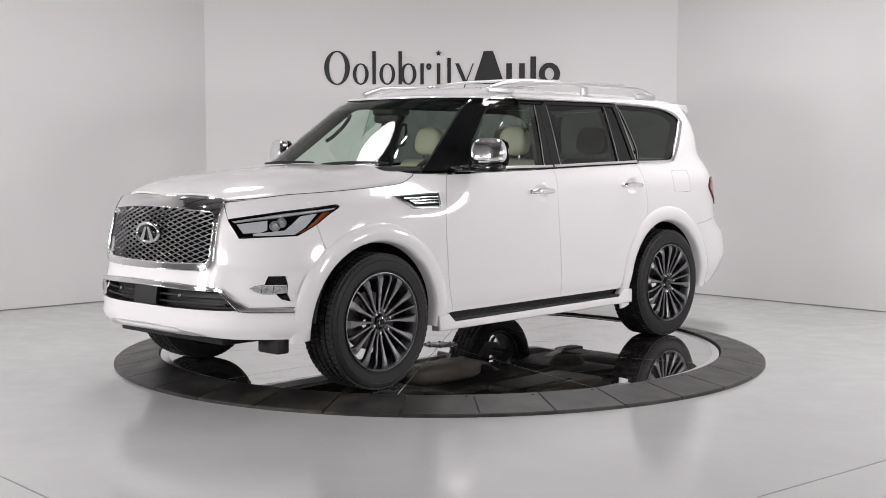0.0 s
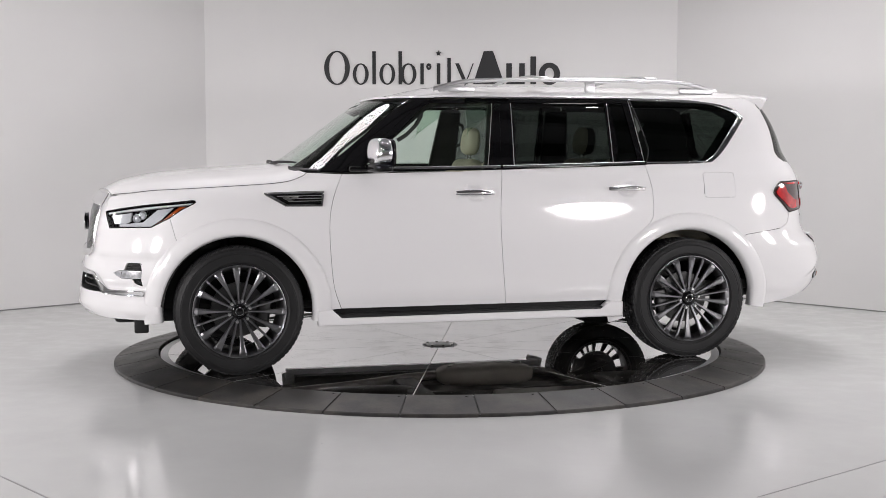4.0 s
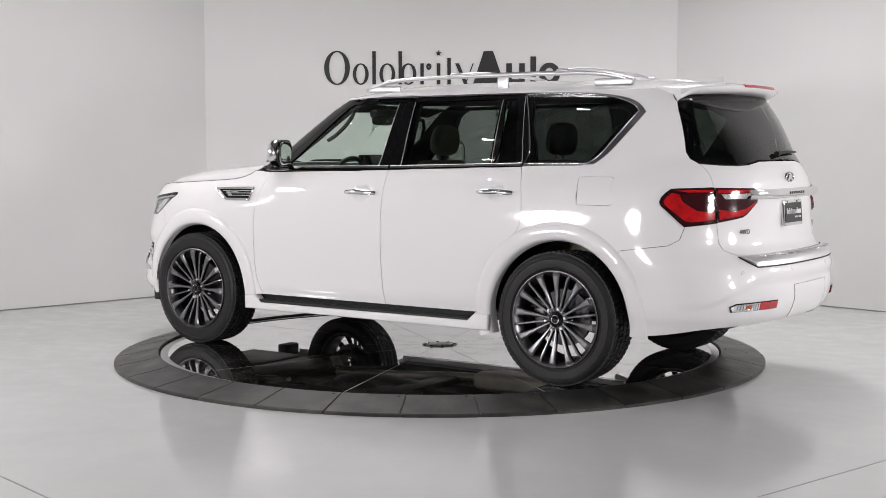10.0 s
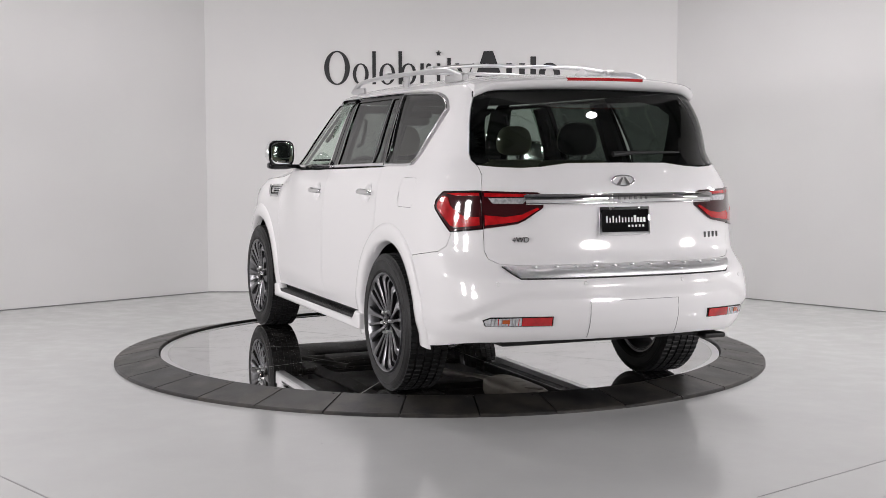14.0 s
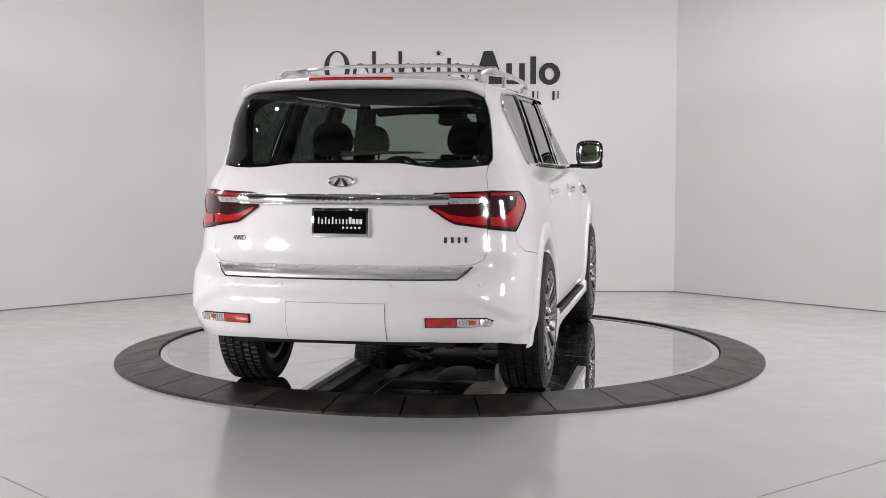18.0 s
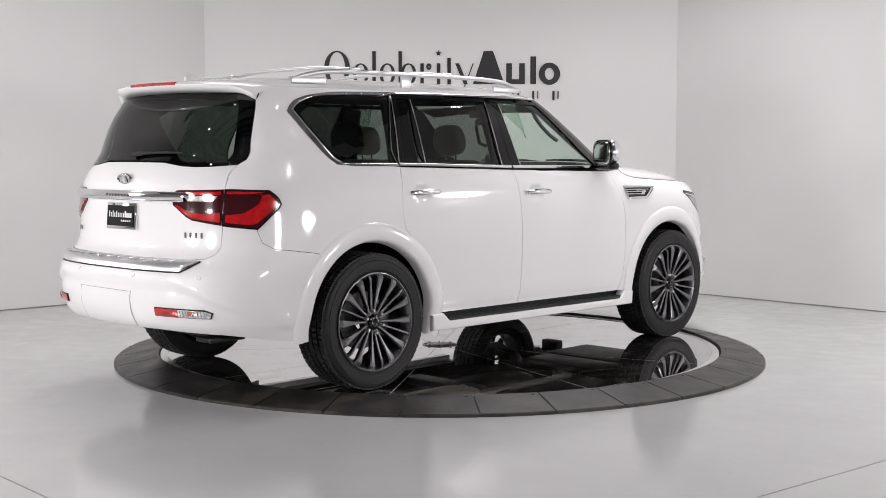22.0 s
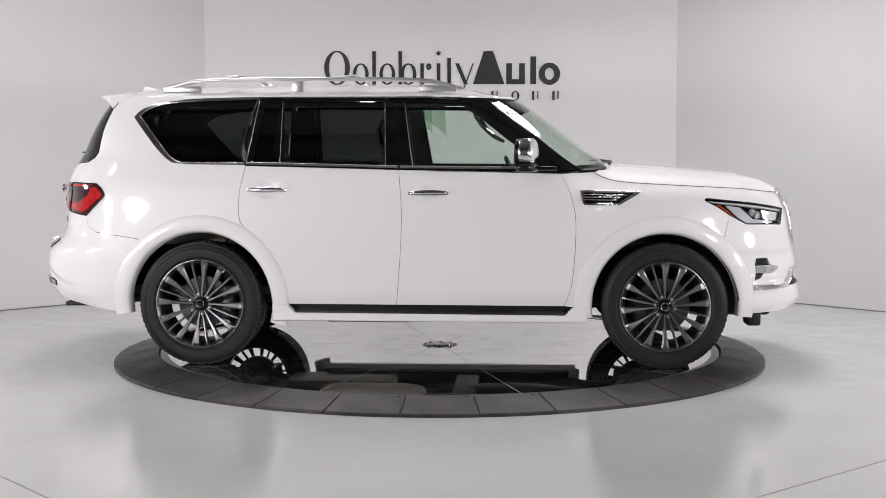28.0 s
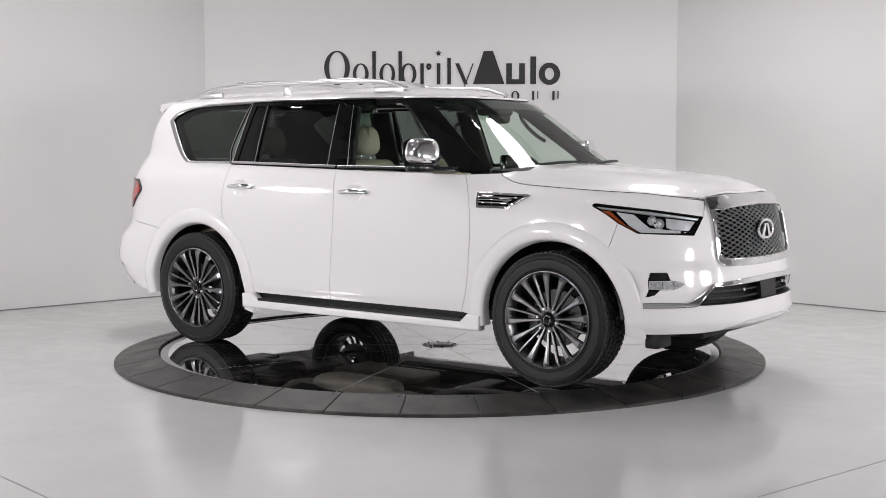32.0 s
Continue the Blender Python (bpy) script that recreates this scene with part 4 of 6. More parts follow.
bead("gate_seam", R((0.699, 1.722), (0.690, 1.750), (0.668, 1.776), (0.645, 1.795)), 0.003, 0.001, M_BLACK, spoiler, "dark gap beside the spoiler")
part("antenna_fin", smooth_bm(bm), M_PAINT, car, "small white antenna fin")

# roof rails and cross bars
for s in (1, -1):
    line = spline([(0.19, s * 0.60, 1.848), (0.08, s * 0.61, 1.878), (-0.05, s * 0.618, 1.903), (-0.37, s * 0.622, 1.915), (-0.9, s * 0.622, 1.917), (-1.40, s * 0.622, 1.913), (-1.66, s * 0.618, 1.900), (-1.86, s * 0.60, 1.855)], 5)
    rail = part("roof_rail", tube(line, 0.020, 10, 0.75), M_RAIL, car, "satin silver roof rail")
    for x0, x1, w in ((0.16, -0.10, 0.022), (-0.89, -0.97, 0.020), (-1.60, -1.86, 0.022)):
        bm = boxmesh(min(x0, x1), max(x0, x1), s * 0.612 - w / 2, s * 0.612 + w / 2, 1.83, 1.872 if w > 0.021 else 1.905, bevel=0.006)
        part("rail_foot", smooth_bm(bm), M_RAIL, rail, "satin silver rail foot")
for x in (-0.57, -1.38):
    line = [(x, -0.60 + 1.2 * i / 16, 1.925 + 0.030 * (1 - (abs(-0.60 + 1.2 * i / 16) / 0.6) ** 4)) for i in range(17)]
    bar = part("cross_bar", tube(line, 0.017, 10, 0.7), M_RAIL, car, "satin silver roof cross bar")
    for s in (1, -1):
        part("bar_clamp", smooth_bm(boxmesh(x - 0.05, x + 0.05, s * 0.60 - 0.035, s * 0.60 + 0.035, 1.905, 1.943, bevel=0.014, seg=3)), M_RAIL, bar, "rounded silver bar clamp")


# ---- lower trim: arches, sills, wheels ----
def arch_trim(cx, a0, a1, flip):
    prof = [(0.470, -0.05), (0.478, -0.012), (0.486, 0.004), (0.498, 0.013), (0.535, 0.016), (0.570, 0.012), (0.588, 0.006), (0.594, -0.004)]
    bm = bmesh.new()
    prev = None
    n = 56
    for i in range(n + 1):
        a = radians(a0 + (a1 - a0) * i / n)
        row = []
        for r, o in prof:
            x, z = cx + r * math.cos(a), AXLE_Z + r * math.sin(a)
            p = skin(gx(x, z), z)
            row.append(bm.verts.new((x, (p[1] + o) * (-1 if flip else 1), z)))
        if prev:
            for j in range(len(prof) - 1):
                bm.faces.new((prev[j], prev[j + 1], row[j + 1], row[j]))
        prev = row
    bmesh.ops.recalc_face_normals(bm, faces=bm.faces)
    mid_f = min(bm.faces, key=lambda f: abs(f.calc_center_median().z - AXLE_Z - 0.54) + abs(f.calc_center_median().x - cx))
    if mid_f.normal.y * (-1 if flip else 1) < 0:
        bmesh.ops.reverse_faces(bm, faces=bm.faces)
    return smooth_bm(bm, 60)


def liner(cx, flip):
    """Black wheel well: a half barrel with an inner wall above the axle."""
    s = -1 if flip else 1
    bm = bmesh.new()
    prev = None
    for i in range(25):
        a = radians(4 + 172 * i / 24)
        row = [bm.verts.new((cx + r * math.cos(a), s * y, AXLE_Z + r * math.sin(a))) for r, y in ((0.475, 0.93), (0.50, 0.90), (0.50, 0.60), (0.10, 0.60))]
        if prev:
            for j in range(3):
                bm.faces.new((prev[j], prev[j + 1], row[j + 1], row[j]))
        prev = row
    return bm


for flip in (False, True):
    part("wheel_arch", arch_trim(AXLE_F, -8, 189, flip), M_TRIM, car, "white front wheel arch moulding")
    part("wheel_arch", arch_trim(AXLE_R, -15, 188, flip), M_TRIM, car, "white rear wheel arch moulding")
    part("wheel_well", liner(AXLE_F, flip), M_UNDER, car, "black wheel well liner")
    part("wheel_well", liner(AXLE_R, flip), M_UNDER, car, "black wheel well liner")
    s = -1 if flip else 1
    # sill with raised ends, and the black step above it
    prof = [(1.035, 0.300), (1.040, 0.398), (0.945, 0.405), (0.885, 0.350), (-0.895, 0.358), (-0.955, 0.412), (-1.052, 0.404), (-1.050, 0.303)]
    bm = bmesh.new()
    a = [bm.verts.new((x, s * 0.985, z)) for x, z in prof]
    b = [bm.verts.new((x, s * 0.915, z)) for x, z in prof]
    bm.faces.new(a)
    bm.faces.new(b[::-1])
    for i in range(8):
        bm.faces.new((a[i], b[i], b[(i + 1) % 8], a[(i + 1) % 8]))
    bmesh.ops.recalc_face_normals(bm, faces=bm.faces)
    bmesh.ops.bevel(bm, geom=[e for e in bm.edges if all(abs(abs(v.co.y) - 0.985) < 1e-4 for v in e.verts)], offset=0.014, segments=3, profile=0.5, affect="EDGES")
    sill = part("side_sill", smooth_bm(bm, 45), M_TRIM, car, "white side sill with raised ends")
    bm = boxmesh(-0.925, 0.915, min(s * 0.84, s * 0.972), max(s * 0.84, s * 0.972), 0.342, 0.372, bevel=0.008)
    step_ob = part("running_board", smooth_bm(bm), M_PLASTIC, car, "black ribbed running board")
    for i in range(4):
        y = s * (0.875 + 0.025 * i)
        part("tread_rib", smooth_bm(boxmesh(-0.88, 0.87, y - 0.006, y + 0.006, 0.370, 0.377, bevel=0.002)), M_PLASTIC, step_ob)
    part("sill_panel", boxmesh(-1.0, 0.98, min(s * 0.80, s * 0.895), max(s * 0.80, s * 0.895), 0.34, 0.45), M_PLASTIC, car, "black panel under the doors")
    part("air_deflector", smooth_bm(boxmesh(2.10, 2.19, min(s * 0.62, s * 0.80), max(s * 0.62, s * 0.80), 0.268, 0.37, bevel=0.012)), M_PLASTIC, car, "black air deflector")
part("under_tray", smooth_bm(boxmesh(1.75, 2.32, -0.46, 0.46, 0.295, 0.40, bevel=0.03)), M_PLASTIC, car, "black tray under the nose")

TYRE_R, TYRE_W = 0.412, 0.272


def tyre_bm():
    """Tyre with grooves and shoulder blocks; the outer face points to +y."""
    h = TYRE_W / 2
    prof = [(0.283, -h * 0.80), (0.300, -h * 0.93), (0.312, -h * 0.972), (0.315, -h * 0.992), (0.319, -h * 0.978), (0.342, -h * 0.995), (0.364, -h * 0.988), (0.367, -h * 0.968), (0.371, -h * 0.982), (0.388, -h * 0.93), (0.400, -h * 0.85)]
    tread = []
    for y0, y1, groove in ((-0.85, -0.58, 1), (-0.58, -0.50, 0), (-0.50, -0.22, 2), (-0.22, -0.14, 0), (-0.14, 0.14, 3), (0.14, 0.22, 0), (0.22, 0.50, 2), (0.50, 0.58, 0), (0.58, 0.85, 1)):
        r = TYRE_R - 0.004 * (max(abs(y0), abs(y1))) ** 3
        tread += [(r if groove else r - 0.009, y0 * h + 0.0007, groove), (r if groove else r - 0.009, y1 * h - 0.0007, groove)]
    rows = [(r, y, -1) for r, y in prof] + tread + [(r, -y, -1) for r, y in prof[::-1]]
    seg = 360
    bm = bmesh.new()
    rings = []
    for k, (r, y, gtype) in enumerate(rows):
        ring_v = []
        for i in range(seg):
            rr = r
            if gtype > 0:
                shift = (0 if y > 0 else 2) if gtype == 1 else int(abs(y) * 140) if gtype == 2 else int(y * 120)
                if (i + shift) % 5 == 0:
                    rr -= 0.006 if gtype == 1 else 0.006
            elif gtype == -1 and r > 0.36:
                rr = r - ((0.0018 if r > 0.38 else 0.0005) if (i + (0 if y > 0 else 2)) % 5 == 0 else 0)
            a = 2 * math.pi * i / seg
            ring_v.append(bm.verts.new((rr * math.cos(a), y, rr * math.sin(a))))
        rings.append(ring_v)
    for a, b in zip(rings, rings[1:]):
        for i in range(seg):
            j = (i + 1) % seg
            bm.faces.new((a[i], a[j], b[j], b[i]))
    bmesh.ops.recalc_face_normals(bm, faces=bm.faces)
    return smooth_bm(bm, 18)


def spoke_bm(wide):
    """One spoke along +x; y out of the wheel. A wedge with a raised spine, dished towards the hub."""
    bm = bmesh.new()
    prev = None
    n = 10
    for i in range(n + 1):
        t = i / n
        r = 0.052 + (0.288 - 0.052) * t
        if wide:
            w = 0.0070 + 0.0205 * t ** 2.2
        else:
            w = 0.0065 + 0.0015 * t
        y = 0.018 + 0.040 * t ** 1.3 - 0.022 * max(0, t - 0.88) / 0.12
        d = 0.028
        pr = [(-w, y - d), (-w, y - 0.006), (-w * 0.55, y), (w * 0.55, y), (w, y - 0.006), (w, y - d)]
        row = [bm.verts.new((r, yy, zz)) for zz, yy in pr]
        if prev:
            for j in range(6):
                bm.faces.new((prev[j], prev[(j + 1) % 6], row[(j + 1) % 6], row[j]))
        else:
            bm.faces.new(row)
        prev = row
    bm.faces.new(prev)
    bmesh.ops.recalc_face_normals(bm, faces=bm.faces)
    for f in bm.faces:
        f.material_index = 0 if f.normal.y > 0.25 else 1
    return smooth_bm(bm, 25)


# wheel pieces are built once, with the hub face at y = 0 and the tyre centre at y = -0.075
WHEEL = {}
M_DISC = plain("dark_brake_steel", (0.10, 0.10, 0.10), 0.4, metal=1.0)

rim_prof = [(0.262, -0.19), (0.285, -0.195), (0.285, -0.18), (0.262, -0.165), (0.258, -0.02), (0.272, 0.018), (0.284, 0.036), (0.292, 0.043), (0.296, 0.042), (0.297, 0.030), (0.290, 0.022), (0.290, -0.10)]


def wheel(name, x, y, flip, phase):
    w = new(name)
    w.parent = car
    tagged(w, "dark alloy wheel with a low black tyre")
    w.matrix_basis = pose(x, y, AXLE_Z, 0, 0, 180 if flip else 0)
    def add(nm, key, make, mat, m=None, label="", par=None):
        if key not in WHEEL or not isinstance(WHEEL[key], bpy.types.Mesh):
            ob = part(nm, make(), mat, par or w, label)
            if nm == "spoke":
                ob.data.materials.append(M_RIMDARK)
            WHEEL[key] = ob.data
        else:
            ob = part(nm, WHEEL[key], None, par or w, label)
        if m is not None:
            ob.matrix_basis = m
        return ob

    add("tyre", "tyre_mesh", tyre_bm, M_RUBBER, Matrix.Translation((0, -0.093, 0)), "black road tyre with cut tread")
    add("rim", "rim", lambda: lathe(rim_prof, 72, "y", 30), M_RIM, None, "dark polished rim")
    add("barrel", "barrel", lathe_barrel, M_RIMDARK, None, "black inner barrel")
    add("brake_disc", "brake", lambda: lathe([(0.06, -0.085), (0.175, -0.085), (0.175, -0.115), (0.06, -0.115), (0.06, -0.085)], 48, "y"), M_DISC, None, "dark steel brake disc")
    add("brake_caliper", "caliper", lambda: smooth_bm(boxmesh(0.115, 0.205, -0.125, -0.062, -0.09, 0.09, bevel=0.02, seg=3)), M_DISC, Matrix.Rotation(radians(170 if (x > 0) != flip else 10), 4, "Y"), "grey brake caliper")
    for k in range(6):
        c = phase + 60 * k
        for d, wide in ((-17.5, True), (0, False), (17.5, True)):
            add("spoke", "spoke_w" if wide else "spoke_n", (lambda: spoke_bm(True)) if wide else (lambda: spoke_bm(False)), M_RIM, Matrix.Rotation(radians(c + d), 4, "Y"))
        add("wheel_nut", "nut", lambda: lathe([(0.0001, 0.034), (0.007, 0.034), (0.010, 0.030), (0.011, 0.0), (0.0001, 0.0)], 8, "y"), M_SATIN,
            Matrix.Rotation(radians(c), 4, "Y") @ Matrix.Translation((0.068, 0.006, 0)))
    hub = add("hub", "hub", lambda: lathe([(0.0001, 0.018), (0.050, 0.018), (0.070, 0.010), (0.074, -0.03), (0.0001, -0.03)], 48, "y"), M_RIMDARK, None, "black alloy hub")
    add("hub_cap", "cap", lambda: lathe([(0.0001, 0.036), (0.034, 0.035), (0.045, 0.029), (0.048, 0.018), (0.0001, 0.018)], 32, "y"), M_BLACK, None, "black round hub cap", hub)
    add("cap_badge", "badge", lambda: lathe([(0.020, 0.035), (0.024, 0.040), (0.028, 0.035)], 24, "y"), M_CHROME, None, "small chrome ring badge", hub)
    return w


def lathe_barrel():
    return lathe([(0.256, -0.02), (0.250, -0.17), (0.256, -0.188), (0.270, -0.192)], 48, "y")


HUB_Y = 0.948
wheel("wheel", AXLE_F, HUB_Y, False, 76)
wheel("wheel", AXLE_R, HUB_Y, False, 70)
wheel("wheel", AXLE_F, -HUB_Y, True, 108)
wheel("wheel", AXLE_R, -HUB_Y, True, 100)


# ---- front: grille, lamps, lower trim ----
GR_OUT = F((0.0, 1.158), (0.3, 1.156), (0.502, 1.147), (0.522, 1.128), (0.526, 1.08), (0.530, 0.94), (0.536, 0.80), (0.520, 0.767), (0.476, 0.750), (0.25, 0.746), (0.0, 0.744))
GR_IN = F((0.0, 1.100), (0.25, 1.094), (0.484, 1.076), (0.502, 1.055), (0.509, 0.94), (0.514, 0.815), (0.49, 0.792), (0.25, 0.784), (0.0, 0.780))
GR_OUT = GR_OUT + [(-g, z) for g, z in GR_OUT[::-1]][1:-1]
GR_IN = GR_IN + [(-g, z) for g, z in GR_IN[::-1]][1:-1]
grille = mid("grille", GR_OUT, M_CHROME, "broad chrome grille frame", holes=(GR_IN,), gap=0, off=0.014, depth=0.05, step=0.03)
mid("grille_backing", GR_OUT, M_VOID, "black backing behind the grille", grille, gap=0.004, off=-0.085, depth=0.002)


def lattice():
    """Crossing wavy bars that leave diamond gaps."""
    bm = bmesh.new()
    inner = inset(dense(GR_IN, 0.03), -0.006)
    pitch_y, pitch_z = 0.0800, 0.0295
    for way in (1, -1):
        for k in range(-30, 31):
            run = []
            for i in range(241):
                y = -0.56 + 1.12 * i / 240
                z = 0.93 + way * (y / pitch_y) * pitch_z + k * pitch_z
                if 0.77 < z < 1.11:
                    run.append((y, z))
            pts = np.array([(gf_fast(y, z), z) for y, z in run]) if len(run) > 1 else np.zeros((0, 2))
            if not len(pts):
                continue
            ok = inside(inner, pts)
            seg = []
            for p, good in list(zip(pts, ok)) + [(None, False)]:
                if good:
                    seg.append(p)
                elif len(seg) > 2:
                    A = np.array(seg)[::2] if len(seg) > 8 else np.array(seg)
                    c = skin(A[:, 0], A[:, 1])
                    n = skin_normal(A[:, 0], A[:, 1])
                    prev = None
                    for q, m in zip(c, n):
                        o = -0.014 + 0.003 * way
                        row = [bm.verts.new(tuple(q + m * (o + d) + np.array((0, 0, h)))) for d, h in ((0.0, 0.0028), (0.003, 0.0), (0.0, -0.0028), (-0.012, 0.0))]
                        if prev:
                            for j in range(4):
                                bm.faces.new((prev[j], prev[(j + 1) % 4], row[(j + 1) % 4], row[j]))
                        prev = row
                    seg = []
                else:
                    seg = []
    bmesh.ops.recalc_face_normals(bm, faces=bm.faces)
    return bm


def gf_fast(y, z):
    """As gf, from a table of the front."""
    key = round(z, 3)
    if key not in FRONT_TABLE:
        g = np.linspace(0, 1.2, 120)
        FRONT_TABLE[key] = (skin(g, np.full_like(g, key))[:, 1], g)
    t = FRONT_TABLE[key]
    return math.copysign(float(np.interp(abs(y), t[0], t[1])), y)


FRONT_TABLE = {}
M_MESH = plain("satin_dark_chrome", (0.66, 0.66, 0.67), 0.34, metal=1.0)
for ln, nm in ((GR_OUT, "outer chrome edge"), (GR_IN, "inner chrome edge")):
    bead("grille_edge", ln, 0.0045, 0.013, M_CHROME, grille, nm, True, (1,))
part("grille_mesh", lattice(), M_MESH, grille, "dark chrome diamond grille mesh")


def oval(w, h, t, seg=40, bump=0.008):
    """An oval ring in the y-z plane that faces +x."""
    bm = bmesh.new()
    rings = []
    for i in range(9):
        u = math.pi * i / 8
        sc, o = 1 - t / 2 + t / 2 * math.cos(u), bump * 1.3 * math.sin(u)
        rings.append([bm.verts.new((o, w * sc * math.cos(2 * math.pi * j / seg), h * (sc if sc > 0.99 else 1 - (1 - sc) * 1.5) * math.sin(2 * math.pi * j / seg))) for j in range(seg)])
    for a, b in zip(rings, rings[1:]):
        for i in range(seg):
            bm.faces.new((a[i], a[(i + 1) % seg], b[(i + 1) % seg], b[i]))
    bmesh.ops.recalc_face_normals(bm, faces=bm.faces)
    return smooth_bm(bm, 60)


def wedge_bars(w, h):
    """Two plain slanted bars that meet at the top."""
    bm = bmesh.new()
    for s in (1, -1):
        a = [(0.0, s * 0.02 * w, h * 0.55), (0.0, s * 0.18 * w, h * 0.55), (0.0, s * 0.62 * w, -h * 0.72), (0.0, s * 0.30 * w, -h * 0.85)]
        lo = [bm.verts.new(p) for p in a]
        hi = [bm.verts.new((p[0] + 0.010, p[1] * 0.97, p[2] * 0.97)) for p in a]
        bm.faces.new(hi)
        bm.faces.new(lo[::-1])
        for i in range(4):
            bm.faces.new((lo[i], lo[(i + 1) % 4], hi[(i + 1) % 4], hi[i]))
    bmesh.ops.recalc_face_normals(bm, faces=bm.faces)
    return bm


def emblem(x, z, w, h, turn, parent):
    ob = part("emblem", oval(w, h, 0.20), M_CHROME, parent, "chrome oval emblem")
    ob.matrix_basis = pose(x, 0, z, 0, 0, turn)
    part("emblem_bars", wedge_bars(w, h), M_CHROME, ob)
    return ob


em = emblem(2.505, 0.950, 0.122, 0.064, 0, grille)
part("emblem_disc", lathe([(0.0001, 0.004), (0.9, 0.004), (0.97, -0.02)], 40, "y"), M_BLACK, em, "black disc behind the emblem", Matrix.Diagonal((1, 1, 1, 1)) @ Matrix.Rotation(radians(-90), 4, "Z") @ Matrix.Diagonal((0.117, 0.9, 0.061, 1)))

# head lamps
LAMP = F(LAMP_TOP_IN, (0.667, 1.058)) + X((2.12, 1.084), (2.0, 1.097), *LAMP_TIP, *LAMP_LOW) + F((0.735, 0.942), LAMP_LOW_IN)
lamp_body = both("headlamp", LAMP, M_BLACK, "swept headlamp with chrome and amber inserts", gap=0.001, off=-0.055, depth=-0.048, step=0.03)
STRIP_UP = X((1.815, 1.104), (2.0, 1.088), (2.12, 1.076), (2.22, 1.060), (2.345, 1.034), (2.340, 1.024), (2.22, 1.046), (2.05, 1.070), (1.845, 1.092))
both("chrome_blade", STRIP_UP, M_LAMPCLEAR, "chrome upper blade", lamp_body, gap=0, off=-0.012, depth=0.014, step=0.02)
bead("blade_edge", X((1.83, 1.098), (2.0, 1.080), (2.12, 1.066), (2.22, 1.050), (2.338, 1.026)), 0.004, -0.008, M_SATIN, lamp_body)
AMBER = X((1.858, 1.080), (1.905, 1.078), (2.006, 0.994), (2.065, 0.962), (2.035, 0.960), (1.953, 1.014))
both("amber_marker", AMBER, M_AMBER, "amber side marker", lamp_body, gap=0, off=-0.014, depth=0.01, step=0.02)
GUIDE = X((1.940, 1.074), (2.039, 1.060), (2.085, 1.020), (2.131, 0.980), (2.28, 0.964), (2.28, 0.951), (2.085, 0.955), (2.020, 0.995))
both("light_guide", GUIDE, M_WHITELENS, "white daytime light guide", lamp_body, gap=0, off=-0.014, depth=0.01, step=0.02)
INNER = X((2.205, 1.040), (2.335, 1.018), (2.318, 0.966), (2.245, 0.970), (2.215, 0.985))
both("inner_reflector", INNER, M_LAMPCLEAR, "bright inner reflector", lamp_body, gap=0, off=-0.022, depth=0.01, step=0.02)
for s, lb in zip((1, -1), lamp_body):
    for x, z, r in ((2.140, 1.026, 0.026), (2.176, 1.006, 0.028)):
        g = gx(x, z)
        c = skin(g, z) - 0.036 * skin_normal(g, z)
        turn = Vector(skin_normal(g, z)).to_track_quat("Y", "Z").to_matrix().to_4x4()
        place = turn.copy()
        place.translation = Vector(c)
        if s < 0:
            place = Matrix.Diagonal((1, -1, 1, 1)) @ place
        bowl = part("projector", lathe([(0.0001, r * 0.55), (r * 0.4, r * 0.5), (r * 0.66, r * 0.34), (r * 0.8, 0.0), (r * 0.8, -0.02)], 24, "y", 60), M_FOGLENS, lb, "round clear projector lens", place)
        part("bezel", lathe([(r * 0.82, -0.01), (r * 0.86, r * 0.3), (r * 1.0, r * 0.5), (r * 1.12, r * 0.42), (r * 1.2, -0.012)], 24, "y", 60), M_CHROME, bowl, "bright bezel")
bead("lamp_edge", LAMP, 0.0035, -0.001, M_BLACK, lamp_body, "dark rim of the lamp", True)
both("lens_cover", LAMP, M_LENS, "clear headlamp cover", lamp_body, gap=0.002, off=-0.002, depth=0.003, step=0.04)

# lower intake, chrome moulding, fog lamps
MOULD = F((0.0, 0.672), (0.3, 0.669), (0.58, 0.652), (0.60, 0.645), (0.660, 0.592), (0.728, 0.547)) + X((2.126, 0.543), (2.126, 0.516)) + F((0.727, 0.521), (0.690, 0.525), (0.617, 0.612), (0.585, 0.635), (0.238, 0.642), (0.0, 0.645))
MOULD = MOULD + [(-g, z) for g, z in MOULD[::-1]]
mould = mid("lower_moulding", MOULD, M_CHROME, "chrome moulding over the lower intake", front_bumper, gap=0, off=0.010, depth=0.03, step=0.03)
bead("moulding_edge", MOULD, 0.004, 0.009, M_CHROME, mould, "bright chrome edge", True, (1,))
mid("lower_grille", INTAKE, M_PLASTIC, "black lower intake", front_bumper, gap=0.001, off=-0.09, depth=-0.08)
for z in (0.562, 0.603):
    line = F((0.0, z + 0.006), (0.55, z + 0.004), (0.61, z + 0.004), (0.62, z - 0.006), (0.0, z - 0.004))
    mid("intake_slat", line + [(-g, q) for g, q in line[::-1]], M_PLASTIC, "", front_bumper, gap=0, off=-0.03, depth=0.03, step=0.04)
SENS = F((0.0, 0.644), (0.11, 0.643), (0.115, 0.536), (0.0, 0.534))
mid("radar_cover", SENS + [(-g, z) for g, z in SENS[::-1]][1:-1], M_PLASTIC, "plain black radar cover", front_bumper, gap=0, off=-0.008, depth=0.03, step=0.03)
